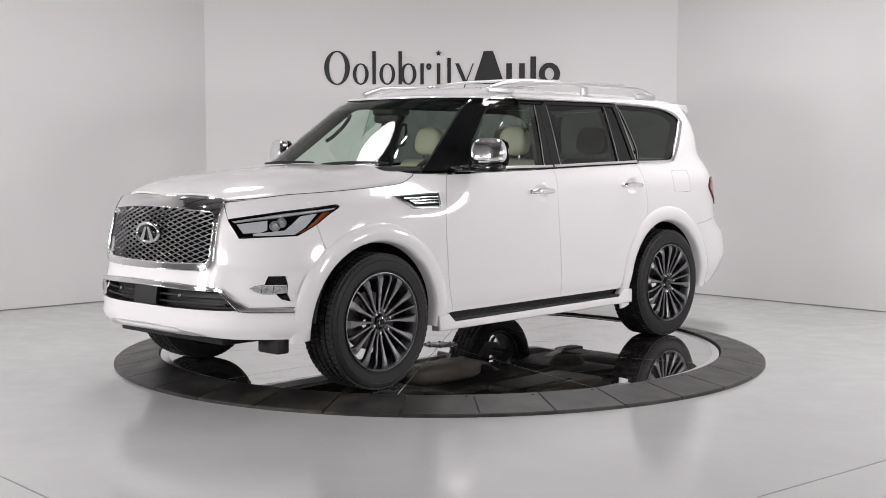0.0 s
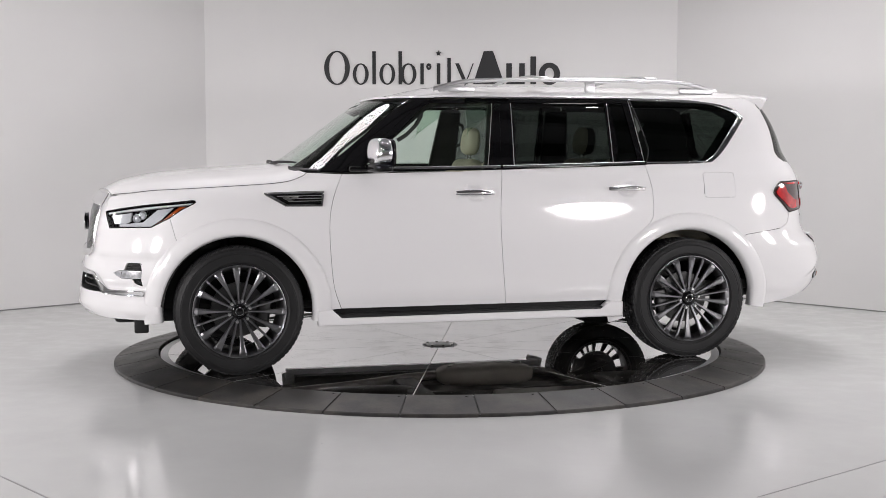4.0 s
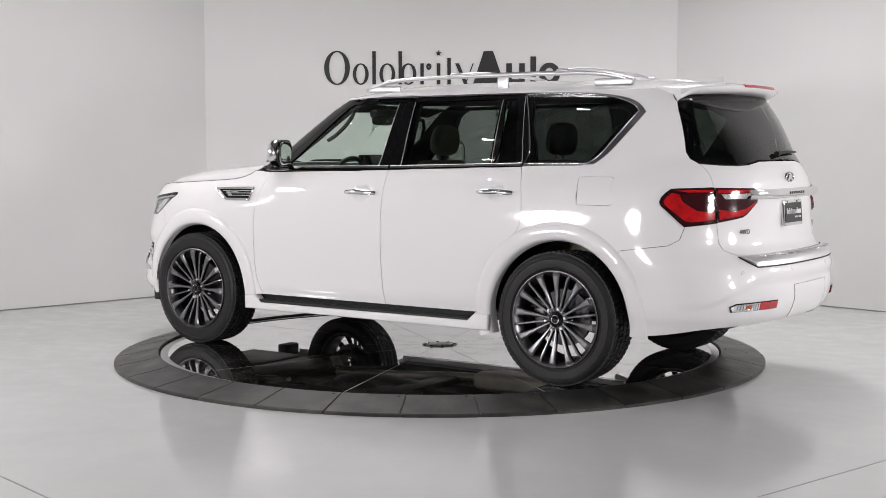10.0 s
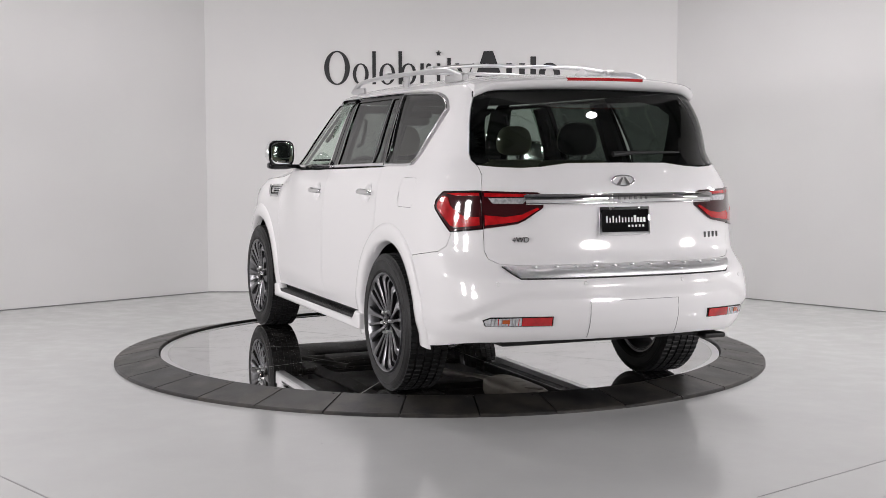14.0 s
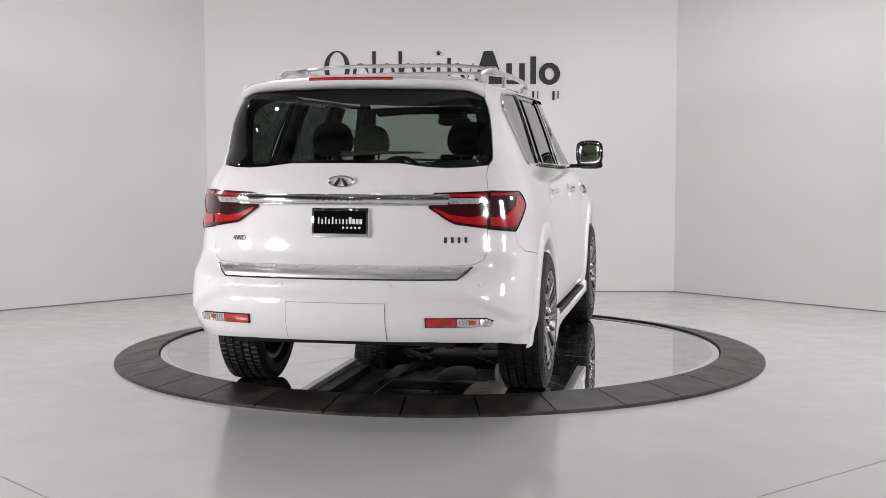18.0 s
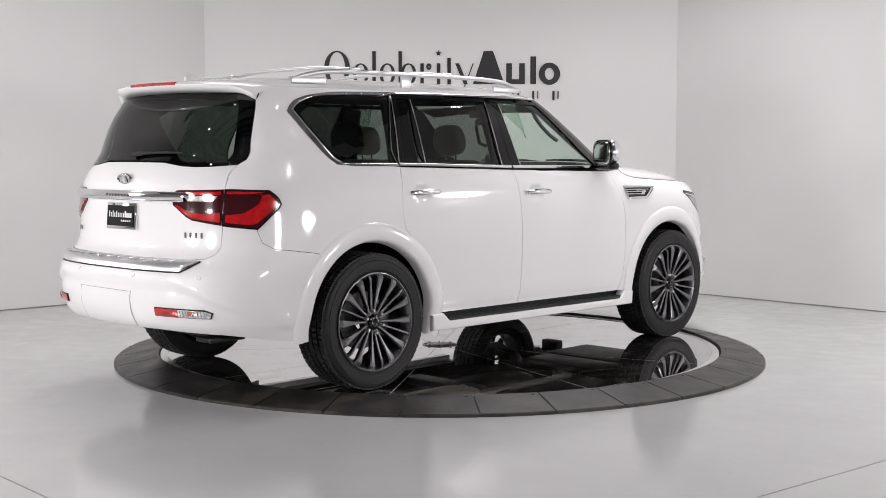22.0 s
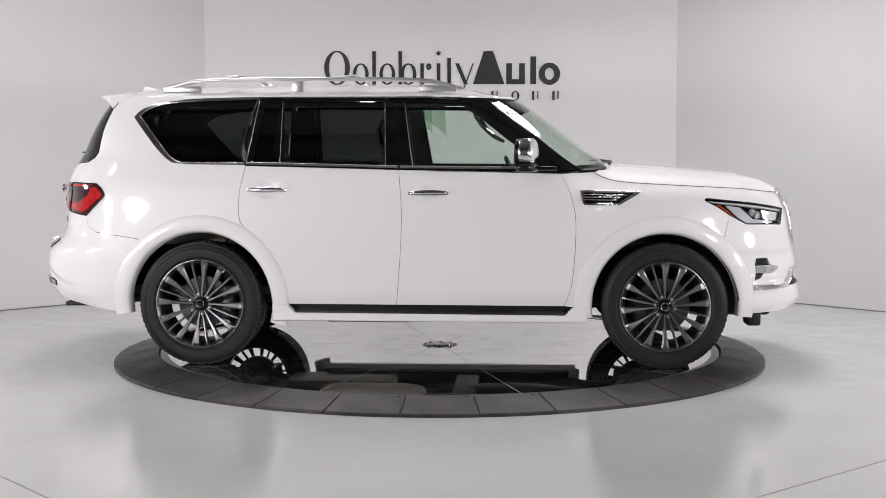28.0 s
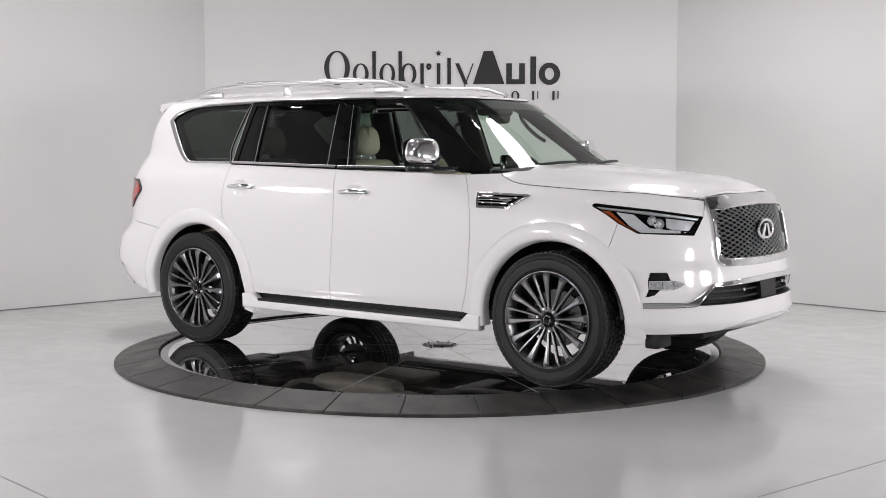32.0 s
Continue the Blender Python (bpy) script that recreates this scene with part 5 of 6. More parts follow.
for y in (0.30, -0.30):
    c = skin(gf(y, 0.60), 0.60)
    part("intake_bolt", lathe([(0.0001, 0.012), (0.008, 0.012), (0.012, 0.006), (0.012, 0.0)], 14, "y"), M_CHROME, front_bumper, "small round sensor", Matrix.Translation((c[0] - 0.03, c[1], c[2])) @ Matrix.Rotation(radians(-90), 4, "Z"))
both("fog_pocket", FOG, M_PLASTIC, "black fog lamp pocket", front_bumper, gap=0, off=-0.060, depth=-0.040, step=0.025, lift=nose_lift)
FOGLAMP = F((0.735, 0.653), (0.734, 0.659), (0.741, 0.664), (0.760, 0.669), (0.79, 0.673), (0.853, 0.670), (0.856, 0.627), (0.782, 0.627), (0.752, 0.641), (0.741, 0.648))
FOGLAMP = inset(FOGLAMP, -0.003)
fog = both("fog_lamp", FOGLAMP, M_LAMPCLEAR, "slim clear fog lamp with a chrome rim", front_bumper, gap=0, off=-0.004, depth=0.03, step=0.02, lift=nose_lift)
both("fog_glass", inset(FOGLAMP, 0.005), M_FOGLENS, "clear fog lamp lens", fog, gap=0, off=0.001, depth=0.004, step=0.02, lift=nose_lift)
for y in (0.775, 0.815):
    both("lamp_divider", F((y - 0.001, 0.667), (y + 0.001, 0.667), (y + 0.001, 0.632), (y - 0.001, 0.632)), M_DARKCHROME, "", fog, gap=0, off=0.002, depth=0.004, step=0.02, lift=nose_lift)
for z in (0.684, 0.695, 0.706, 0.717, 0.595, 0.607):
    up = z > 0.65
    both("pocket_slat", F((0.795 if up else 0.842, z + 0.003), (0.850 if up else 0.862, z + 0.002), (0.852 if up else 0.864, z - 0.002), (0.795 if up else 0.845, z - 0.003)), M_PLASTIC, "", front_bumper, gap=0, off=-0.022, depth=0.02, step=0.02)


def stud(parent, g, z, r=0.011, mat=None, name="parking_sensor", label="small round parking sensor"):
    c, n = skin(g, z), skin_normal(g, z)
    m = Vector(n).to_track_quat("Y", "Z").to_matrix().to_4x4()
    m.translation = Vector(c)
    return part(name, lathe([(0.0001, 0.002), (r * 0.8, 0.002), (r * 0.82, 0.0005), (r, 0.003), (r * 1.1, -0.004)], 18, "y"), mat or M_TRIM, parent, label, m)


for y in (0.771, -0.771):
    stud(front_bumper, gf(y, 0.447), 0.447)
SKID = F((0.0, 0.432), (0.30, 0.424), (0.44, 0.402), (0.50, 0.376), (0.40, 0.374), (0.0, 0.386))
mid("skid_insert", SKID + [(-g, z) for g, z in SKID[::-1]][1:-1], M_SATIN, "silver insert under the nose", front_bumper, gap=0, off=0.003, depth=0.02, lift=nose_lift)

# wing vents
VENT = X((1.373, 1.153), (1.355, 1.138), (1.236, 1.074), (1.003, 1.074), (0.985, 1.164))
VENT_IN = X((1.335, 1.146), (1.228, 1.086), (1.012, 1.086), (1.0, 1.152))
vent = both("wing_vent", VENT, M_CHROME, "chrome wing vent", fender, holes=(VENT_IN,), gap=0, off=0.010, depth=0.014, step=0.025)
both("vent_backing", VENT, M_BLACK, "black vent backing", vent, gap=0.004, off=0.002, depth=0.002)
for x0, z in ((1.29, 1.136), (1.25, 1.120), (1.22, 1.104)):
    bead("vent_bar", X((x0, z), (1.0, z + 0.004)), 0.0045, 0.006, M_CHROME, vent)
bead("vent_edge", VENT, 0.004, 0.010, M_CHROME, vent, "", True)
both("vent_bar", X((1.255, 1.130), (1.215, 1.130), (1.175, 1.100), (1.215, 1.100)), M_CHROME, "", vent, gap=0, off=0.009, depth=0.006, step=0.025)

# door handles and mirrors
for doors, x0, x1, z in ((front_door, 0.115, -0.142, 1.152), (rear_door, -0.957, -1.212, 1.172)):
    for s, d in zip((1, -1), doors):
        pts, rad = [], []
        for i in range(13):
            t = i / 12
            x = x0 + (x1 - x0) * t
            y = float(skin(gx(x, z), z)[1]) + 0.010 + 0.022 * math.sin(math.pi * min(1, max(0, t))) ** 0.35
            pts.append((x, s * y, z + 0.004 - 0.010 * abs(t - 0.4)))
            rad.append(0.008 + 0.0065 * math.sin(math.pi * (0.12 + 0.8 * t)))
        part("handle", tube(pts, rad, 10, 1.35), M_HANDLE, d, "chrome pull handle")


def shell(sx, sy, sz, e=2.6, seg=28):
    """A rounded block, like a pebble with flat sides."""
    bm = bmesh.new()
    bmesh.ops.create_uvsphere(bm, u_segments=seg, v_segments=seg // 2, radius=1)
    for v in bm.verts:
        c = v.co
        k = (abs(c.x) ** e + abs(c.y) ** e + abs(c.z) ** e) ** (-1 / e)
        v.co = Vector((c.x * k * sx, c.y * k * sy, c.z * k * sz))
    return bm


for s, d in zip((1, -1), front_door):
    mount = part("wing_mirror", smooth_bm(boxmesh(0.64, 0.83, min(s * 0.86, s * 0.985), max(s * 0.86, s * 0.985), 1.297, 1.328, bevel=0.012)), M_BLACK, d, "chrome wing mirror with a black foot")
    def swept(bm, x):
        """The housing's outer end leans back."""
        for v in bm.verts:
            v.co.x += x - 0.28 * v.co.y
            v.co.y *= s
        bmesh.ops.recalc_face_normals(bm, faces=bm.faces)
        return smooth_bm(bm, 50)

    bm = shell(0.060, 0.108, 0.085, 3.6, 32)
    for v in bm.verts:
        if v.co.x > 0:
            v.co.x *= 1 - 0.30 * min(1, max(0, v.co.z / 0.085 * 0.6 + 0.4))
        v.co.y *= 1 - 0.16 * max(0, v.co.z) / 0.085
    part("mirror_cap", swept(bm, 0.0), M_HANDLE, mount, "polished chrome mirror cap", Matrix.Translation((0.645, s * 1.040, 1.425)))
    part("mirror_base", swept(shell(0.062, 0.100, 0.030, 3.6), 0.0), M_BLACK, mount, "black mirror base", Matrix.Translation((0.642, s * 1.036, 1.320)))
    part("mirror_rim", swept(shell(0.012, 0.104, 0.094, 4.0), -0.058), M_BLACK, mount, "black mirror rim", Matrix.Translation((0.645, s * 1.036, 1.411)))
    part("mirror_glass", swept(shell(0.006, 0.092, 0.080, 4.0), -0.0665), M_CHROME, mount, "mirror glass", Matrix.Translation((0.645, s * 1.034, 1.412)))

# ---- back: lamps, chrome bar, plate, step ----
TAIL_OUT = X(*TAIL_TIP, (-2.25, 1.207)) + R((0.763, 1.215), (0.763, 1.016)) + X(TAIL_LOW[0])
tail = both("tail_lamp", TAIL_OUT, M_REDDARK, "smoked red tail lamp", gap=-0.002, off=0.006, depth=0.03, step=0.03)
TAIL_IN = R((0.757, 1.214), (0.50, 1.208), (0.464, 1.190), (0.470, 1.128), (0.564, 1.062), (0.60, 1.044), (0.757, 1.018))
tail_in = both("gate_lamp", TAIL_IN, M_REDDARK, "smoked red lamp on the tailgate", tailgate, gap=-0.001, off=0.010, depth=0.02, step=0.03)
RED1 = X((-2.240, 1.102), (-2.218, 1.122), (-2.214, 1.140), (-2.228, 1.162), (-2.255, 1.186), (-2.295, 1.180), (-2.315, 1.135)) + R((0.845, 1.085), (0.80, 1.078), (0.775, 1.078), (0.775, 1.036), (0.80, 1.030)) + X((-2.36, 1.020), (-2.33, 1.028))
both("red_lens", RED1, M_RED, "bright red lens", tail, gap=0, off=0.009, depth=0.006, step=0.02)
both("red_lens", X((-2.275, 1.200), (-2.33, 1.201)) + R((0.80, 1.204), (0.772, 1.204), (0.772, 1.190), (0.80, 1.190)) + X((-2.34, 1.189)), M_RED, "thin red upper lens", tail, gap=0, off=0.009, depth=0.006, step=0.02)
bead("lamp_edge", TAIL_OUT, 0.004, 0.006, M_BLACK, tail, "black lamp edge", True)
both("red_lens", R((0.75, 1.203), (0.55, 1.199), (0.50, 1.192), (0.52, 1.186), (0.75, 1.186)), M_RED, "bright red lens", tail_in, gap=0, off=0.015, depth=0.006, step=0.025)
both("red_lens", R((0.752, 1.034), (0.752, 1.088), (0.66, 1.080), (0.58, 1.092), (0.50, 1.130), (0.49, 1.122), (0.565, 1.074), (0.60, 1.055)), M_RED, "bright red lens", tail_in, gap=0, off=0.015, depth=0.006, step=0.025)
both("reverse_lens", R((0.735, 1.178), (0.545, 1.181), (0.575, 1.150), (0.715, 1.150)), M_FOGLENS, "clear reversing lens", tail_in, gap=0, off=0.015, depth=0.006, step=0.025)
BAR = R((0.0, 1.199), (0.40, 1.198), (0.572, 1.194), (0.56, 1.153), (0.40, 1.150), (0.0, 1.149))
bar_ob = mid("chrome_bar", BAR + [(2 * G_END - g, z) for g, z in BAR[::-1]][1:-1], M_CHROME, "broad chrome bar across the tailgate", tailgate, gap=0, off=0.030, depth=0.03, step=0.012, lift=lambda g, z: 0.014 * (1 - np.clip(np.abs(z - 1.1745) / 0.026, 0, 1) ** 2))
for i, y in enumerate(np.linspace(0.115, -0.115, 8)):
    c = skin(gr(y, 1.175), 1.175)
    part("bar_mark", boxmesh(-0.003, 0.003, -0.006, 0.006, -0.008, 0.008), M_DARKCHROME, bar_ob, "", Matrix.Translation((c[0] - 0.0440, y, 1.176)))
emblem(-2.618, 1.268, 0.075, 0.033, 180, tailgate)
for z0 in (1.196, 1.152):
    ln = R((0.56, z0 - 0.002), (0.0, z0))
    bead("bar_edge", ln + [(2 * G_END - g, z) for g, z in ln[::-1]][1:], 0.005, 0.031, M_HANDLE, bar_ob, "bright bar edge", False, (1,))
plate_ob = part("plate_frame", smooth_bm(boxmesh(-2.650, -2.628, -0.157, 0.157, 0.972, 1.130, bevel=0.008)), M_CHROME, tailgate, "chrome framed black dealer plate with light marks")
plate_ob.matrix_basis = Matrix.Translation((-2.64, 0, 1.051)) @ Matrix.Rotation(radians(4.3), 4, "Y") @ Matrix.Translation((2.64, 0, -1.051))
part("plate_face", boxmesh(-2.653, -2.648, -0.143, 0.143, 0.992, 1.112), M_BLACK, plate_ob, "black plate face")
M_MARK = plain("white_plate_print", (0.72, 0.72, 0.72), 0.4)
for i in range(13):
    y = 0.125 - 0.25 * (i + 0.5) / 13
    bold = i > 8
    h = 0.036 if i in (0, 2, 4, 9) else 0.026
    part("plate_mark", boxmesh(-2.6555, -2.652, y - (0.007 if bold else 0.0035), y + (0.007 if bold else 0.0035), 1.043, 1.043 + h), M_MARK, plate_ob)
for i in range(5):
    y = -0.02 - 0.022 * i
    part("plate_mark", boxmesh(-2.6555, -2.652, y - 0.005, y + 0.005, 1.018, 1.029), M_MARK, plate_ob)
for y in (0.09, -0.09):
    part("plate_screw", lathe([(0.0001, 0.004), (0.008, 0.003), (0.009, 0.0)], 12, "y"), M_CHROME, plate_ob, "", Matrix.Translation((-2.652, y, 1.118)) @ Matrix.Rotation(radians(90), 4, "Z"))


def lettering(name, text, size, y, z, mat, parent, label):
    cu = bpy.data.curves.new(name, "FONT")
    cu.body, cu.size, cu.extrude, cu.align_x = text, size, 0.002, "CENTER"
    ob = bpy.data.objects.new(name, cu)
    me = bpy.data.meshes.new_from_object(ob)
    bpy.data.objects.remove(ob)
    x = float(skin(gr(y, z), z)[0]) - 0.004
    nrm = skin_normal(gr(y, z), z)
    turn = math.degrees(math.atan2(nrm[1], nrm[0]))
    return part(name, me, mat, parent, label, Matrix.Translation((x, y, z)) @ Matrix.Rotation(radians(turn + 90), 4, "Z") @ Matrix.Rotation(radians(90), 4, "X"))


lettering("drive_badge", "4WD", 0.040, 0.588, 0.946, M_DARKCHROME, tailgate, "small chrome drive badge lettered 4WD")
for i in range(4):
    y = -0.555 - 0.034 * i
    c = skin(gr(y, 0.96), 0.96)
    part("model_badge", boxmesh(-0.004, 0.002, -0.008, 0.008, -0.016, 0.016, bevel=0.002), M_DARKCHROME, tailgate, "plain chrome badge block", Matrix.Translation((c[0], y, 0.960)))
STEP = R((0.0, 0.822), (0.60, 0.820), (0.690, 0.818), (0.66, 0.785), (0.63, 0.764), (0.0, 0.764))
pad = mid("bumper_step", STEP + [(2 * G_END - g, z) for g, z in STEP[::-1]][1:-1], M_SATIN, "brushed steel bumper step", rear_bumper, gap=0, off=0.008, depth=0.014, step=0.014, lift=lambda g, z: 0.014 * np.sin(math.pi * np.clip((z - 0.764) / 0.058, 0, 1)) ** 0.8)
bead("pad_edge", R((0.700, 0.819), (0.664, 0.782), (0.632, 0.760), (0.0, 0.760)) + [(2 * G_END - g, z) for g, z in R((0.700, 0.819), (0.664, 0.782), (0.632, 0.760), (0.0, 0.760))[::-1]][1:], 0.004, 0.004, M_PLASTIC, pad, "dark edge of the step", False, (1,))
for i in range(11):
    y = -0.55 + 0.11 * i
    c, n = skin(gr(y, 0.808), 0.808), skin_normal(gr(y, 0.808), 0.808)
    part("step_rib", smooth_bm(boxmesh(-0.028, 0.020, -0.007, 0.007, -0.004, 0.006, bevel=0.003)), M_SATIN, pad, "", Matrix.Translation(Vector(c) + Vector(n) * 0.020))
LAMPS = R((0.480, 0.564), (0.64, 0.563), (0.79, 0.558), (0.824, 0.540), (0.810, 0.504), (0.64, 0.508), (0.480, 0.509))
both("lamp_recess", LAMPS, M_BLACK, "black recess round the bumper lamps", rear_bumper, gap=0, off=-0.0175, depth=0.012, step=0.025)
REFL = R((0.487, 0.560), (0.64, 0.558), (0.64, 0.513), (0.487, 0.514))
both("rear_reflector", REFL, M_RED, "red bumper reflector", rear_bumper, gap=0, off=-0.0125, depth=0.012, step=0.025)
CLEAR = R((0.643, 0.558), (0.79, 0.551), (0.817, 0.537), (0.805, 0.508), (0.643, 0.513))
both("rear_marker", CLEAR, M_FOGLENS, "clear bumper marker lamp", rear_bumper, gap=0, off=-0.0125, depth=0.012, step=0.025)
both("marker_bulb", R((0.70, 0.548), (0.735, 0.546), (0.735, 0.525), (0.70, 0.525)), M_AMBER, "amber bulb", rear_bumper, gap=0, off=-0.010, depth=0.008, step=0.02)
for i in range(9):
    y = 0.655 + 0.016 * i
    both("lens_rib", R((y, 0.552), (y + 0.004, 0.552), (y + 0.004, 0.516), (y, 0.516)), M_DARKCHROME if i % 3 else M_RED, "", rear_bumper, gap=0, off=-0.0115, depth=0.004, step=0.02)
for y, z in ((0.745, 0.734), (0.296, 0.734), (-0.298, 0.734), (-0.75, 0.734)):
    stud(rear_bumper, gr(y, z), z)
HITCH = R((0.268, 0.640), (-0.27, 0.640), (-0.27, 0.428), (0.268, 0.428))
mid("hitch_cover", HITCH, M_PAINT, "white square tow cover", rear_bumper, gap=0, off=0.003, depth=0.005, step=0.03, lift=tail_lift)
bead("cover_gap", R((0.270, 0.428), (0.270, 0.642), (-0.272, 0.642), (-0.272, 0.428)), 0.0013, -0.0215, M_JOINT, rear_bumper, "fine gap round the tow cover", False, (1,))


# ---- cabin ----
inner_line = X((0.90, 1.292), (0.93, 0.9), (0.88, 0.45), (-0.95, 0.45), (-1.02, 0.70), (-1.15, 0.88), (-1.5, 0.93), (-1.9, 0.88), (-2.2, 0.92), (-2.3, 1.292))
both("inner_trim", inner_line, M_CABIN, "black door and side trim", off=-0.065, depth=0.002, step=0.09)
pillar_inner = R((0.745, 1.34), (0.74, 1.48), (0.69, 1.70), (0.64, 1.79)) + X((-1.9, 1.79), (-1.20, 1.79), (-1.20, 1.755), (-1.62, 1.748), (-1.80, 1.715), (-1.90, 1.66), (-1.88, 1.62), (-1.68, 1.38), (-1.60, 1.36), (-1.27, 1.36), (-1.27, 1.30), (-2.2, 1.30))
both("pillar_trim", pillar_inner, M_CABIN, "dark rear pillar trim", off=-0.035, depth=0.002, step=0.06)
for line in (X((-0.10, 1.31), (-0.17, 1.76), (-0.33, 1.76), (-0.32, 1.31)), X((-1.03, 1.33), (-1.03, 1.765), (-1.21, 1.765), (-1.26, 1.34))):
    both("pillar_trim", line, M_CABIN, "dark middle pillar trim", off=-0.04, depth=0.03, step=0.06)
both("pillar_trim", [(gf(y, z), z) for y, z in ((0.775, 1.31), (0.73, 1.42), (0.685, 1.55), (0.63, 1.70), (0.60, 1.77))] + X((0.16, 1.77), (0.24, 1.74), (0.50, 1.53), (0.80, 1.31)), M_CABIN, "dark front pillar trim", off=-0.035, depth=0.002, step=0.05)
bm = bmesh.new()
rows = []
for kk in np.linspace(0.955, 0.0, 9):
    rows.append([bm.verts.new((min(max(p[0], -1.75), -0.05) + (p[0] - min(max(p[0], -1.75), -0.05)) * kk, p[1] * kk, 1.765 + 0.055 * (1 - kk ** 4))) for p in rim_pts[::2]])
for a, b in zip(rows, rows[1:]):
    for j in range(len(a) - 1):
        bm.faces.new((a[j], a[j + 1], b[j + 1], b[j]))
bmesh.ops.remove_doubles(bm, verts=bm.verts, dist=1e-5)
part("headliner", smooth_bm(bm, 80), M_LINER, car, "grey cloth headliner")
part("cabin_floor", boxmesh(-2.35, 1.0, -0.86, 0.86, 0.46, 0.52), M_CABIN, car, "dark carpet floor")
part("load_floor", smooth_bm(boxmesh(-2.45, -1.75, -0.70, 0.70, 0.86, 0.92, bevel=0.02)), M_CABIN, car, "dark load floor")
part("bulkhead", boxmesh(0.98, 1.06, -0.78, 0.78, 0.45, 1.22), M_CABIN, car, "dark bulkhead")
# hidden black box, added so the gaps round the nose panels stay dark
part("nose_blocker", smooth_bm(boxmesh(1.08, 2.20, -0.52, 0.52, 0.55, 1.10, bevel=0.05)), M_UNDER, car, "black hidden box that keeps the nose panel gaps dark")
# hidden dark board, added for the same at the tail
part("tail_blocker", boxmesh(-2.44, -2.40, -0.58, 0.58, 0.60, 1.32), M_CABIN, car, "dark hidden board that keeps the tailgate gaps dark")


def cushion(x0, x1, y0, y1, z0, z1, r=0.05):
    bm = bmesh.new()
    box(bm, x0, x1, y0, y1, z0, z1, bevel=r, seg=4)
    return smooth_bm(bm, 80)


def lean(bm, x, z, deg):
    bmesh.ops.rotate(bm, cent=(x, 0, z), matrix=Matrix.Rotation(radians(deg), 3, "Y"), verts=bm.verts)
    return bm


def head_pad(top):
    bm = shell(0.060, 0.130, 0.105, 3.4, 24)
    for v in bm.verts:
        v.co.y *= 1 - 0.18 * max(0, v.co.z) / 0.108
    bmesh.ops.translate(bm, vec=(-0.14, 0, top + 0.135), verts=bm.verts)
    return smooth_bm(bm, 70)


def seat(x, y, w, mat, top=1.40, head=True):
    """A cabin seat: cushion, leaning backrest, head rest on two posts."""
    s = new("seat")
    s.parent = car
    s.location = (x, y, 0)
    tagged(s, "padded leather cabin seat with a head rest")
    part("seat_cushion", cushion(-0.10, 0.42, -w / 2, w / 2, 0.78, 0.94), mat, s, "padded leather cushion")
    part("backrest", lean(cushion(-0.20, -0.05, -w / 2, w / 2, 0.86, top, 0.072), -0.1, 0.9, -9), mat, s, "padded leather backrest")
    for k in (1, -1):
        part("wing", lean(cushion(-0.19, -0.01, k * w * 0.44 - 0.04, k * w * 0.44 + 0.04, 0.95, top - 0.10, 0.035), -0.1, 0.9, -9), mat, s, "side bolster")
    if head:
        hd = part("head_rest", lean(head_pad(top), -0.1, 0.9, -7), mat, s, "padded head rest")
        # added black shell stands in for the unlit back of rear head rests
        if mat is not M_BEIGE:
            hb = head_pad(top)
            for v in hb.verts:
                v.co = Vector((-0.14 + (v.co.x + 0.14) * 0.98 - 0.014, v.co.y * 1.015, top + 0.135 + (v.co.z - top - 0.135) * 1.015))
            part("head_shade", lean(hb, -0.1, 0.9, -7), M_CABIN, hd, "black shell for the shade on the back of the head rest")
        for k in (0.05, -0.05):
            part("post", lean(tube([(-0.14, k, top - 0.05), (-0.14, k, top + 0.06)], 0.007, 8), -0.1, 0.9, -7), M_CHROME, hd, "chrome head rest post")
    part("back_panel", lean(smooth_bm(boxmesh(-0.208, -0.19, -w / 2 + 0.03, w / 2 - 0.03, 0.86, top - 0.05, bevel=0.008)), -0.1, 0.9, -9), M_CABIN, s, "black carpeted back panel")
    part("seat_base", smooth_bm(boxmesh(-0.15, 0.35, -w * 0.4, w * 0.4, 0.52, 0.80, bevel=0.02)), M_CABIN, s, "black seat base")
    return s


for y in (0.43, -0.43):
    seat(-0.13, y, 0.54, M_BEIGE, 1.375)
# rear rows take the cream that is darkened for shade behind tinted glass
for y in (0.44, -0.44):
    seat(-1.05, y, 0.52, M_BEIGE_SHADED, 1.38)
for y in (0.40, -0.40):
    seat(-1.85, y, 0.50, M_BEIGE_SHADED, 1.27, False)
dash = part("dashboard", cushion(0.72, 1.12, -0.82, 0.82, 0.88, 1.235, 0.06), M_CABIN, car, "black leather dashboard")
part("instrument_hood", cushion(0.66, 0.98, 0.24, 0.60, 1.18, 1.325, 0.05), M_CABIN, dash, "black instrument hood")
part("centre_screen", smooth_bm(boxmesh(0.62, 0.67, -0.13, 0.13, 1.20, 1.40, bevel=0.012)), M_BLACK, dash, "black centre screen")
part("centre_console", cushion(-0.20, 0.72, -0.14, 0.14, 0.60, 1.0, 0.04), M_CABIN, car, "black centre console")
part("dash_pad", cushion(0.66, 0.80, -0.80, 0.16, 0.98, 1.12, 0.04), M_BEIGE, dash, "cream leather dash pad")
bm = bmesh.new()
seg, rr = 40, 0.185
rings = [[bm.verts.new(((0.016 * math.cos(b)) * 1.0, (rr + 0.016 * math.sin(b)) * math.cos(a), (rr + 0.016 * math.sin(b)) * math.sin(a))) for b in (2 * math.pi * j / 8 for j in range(8))] for a in (2 * math.pi * i / seg for i in range(seg))]
for i in range(seg):
    a, b = rings[i], rings[(i + 1) % seg]
    for j in range(8):
        bm.faces.new((a[j], a[(j + 1) % 8], b[(j + 1) % 8], b[j]))
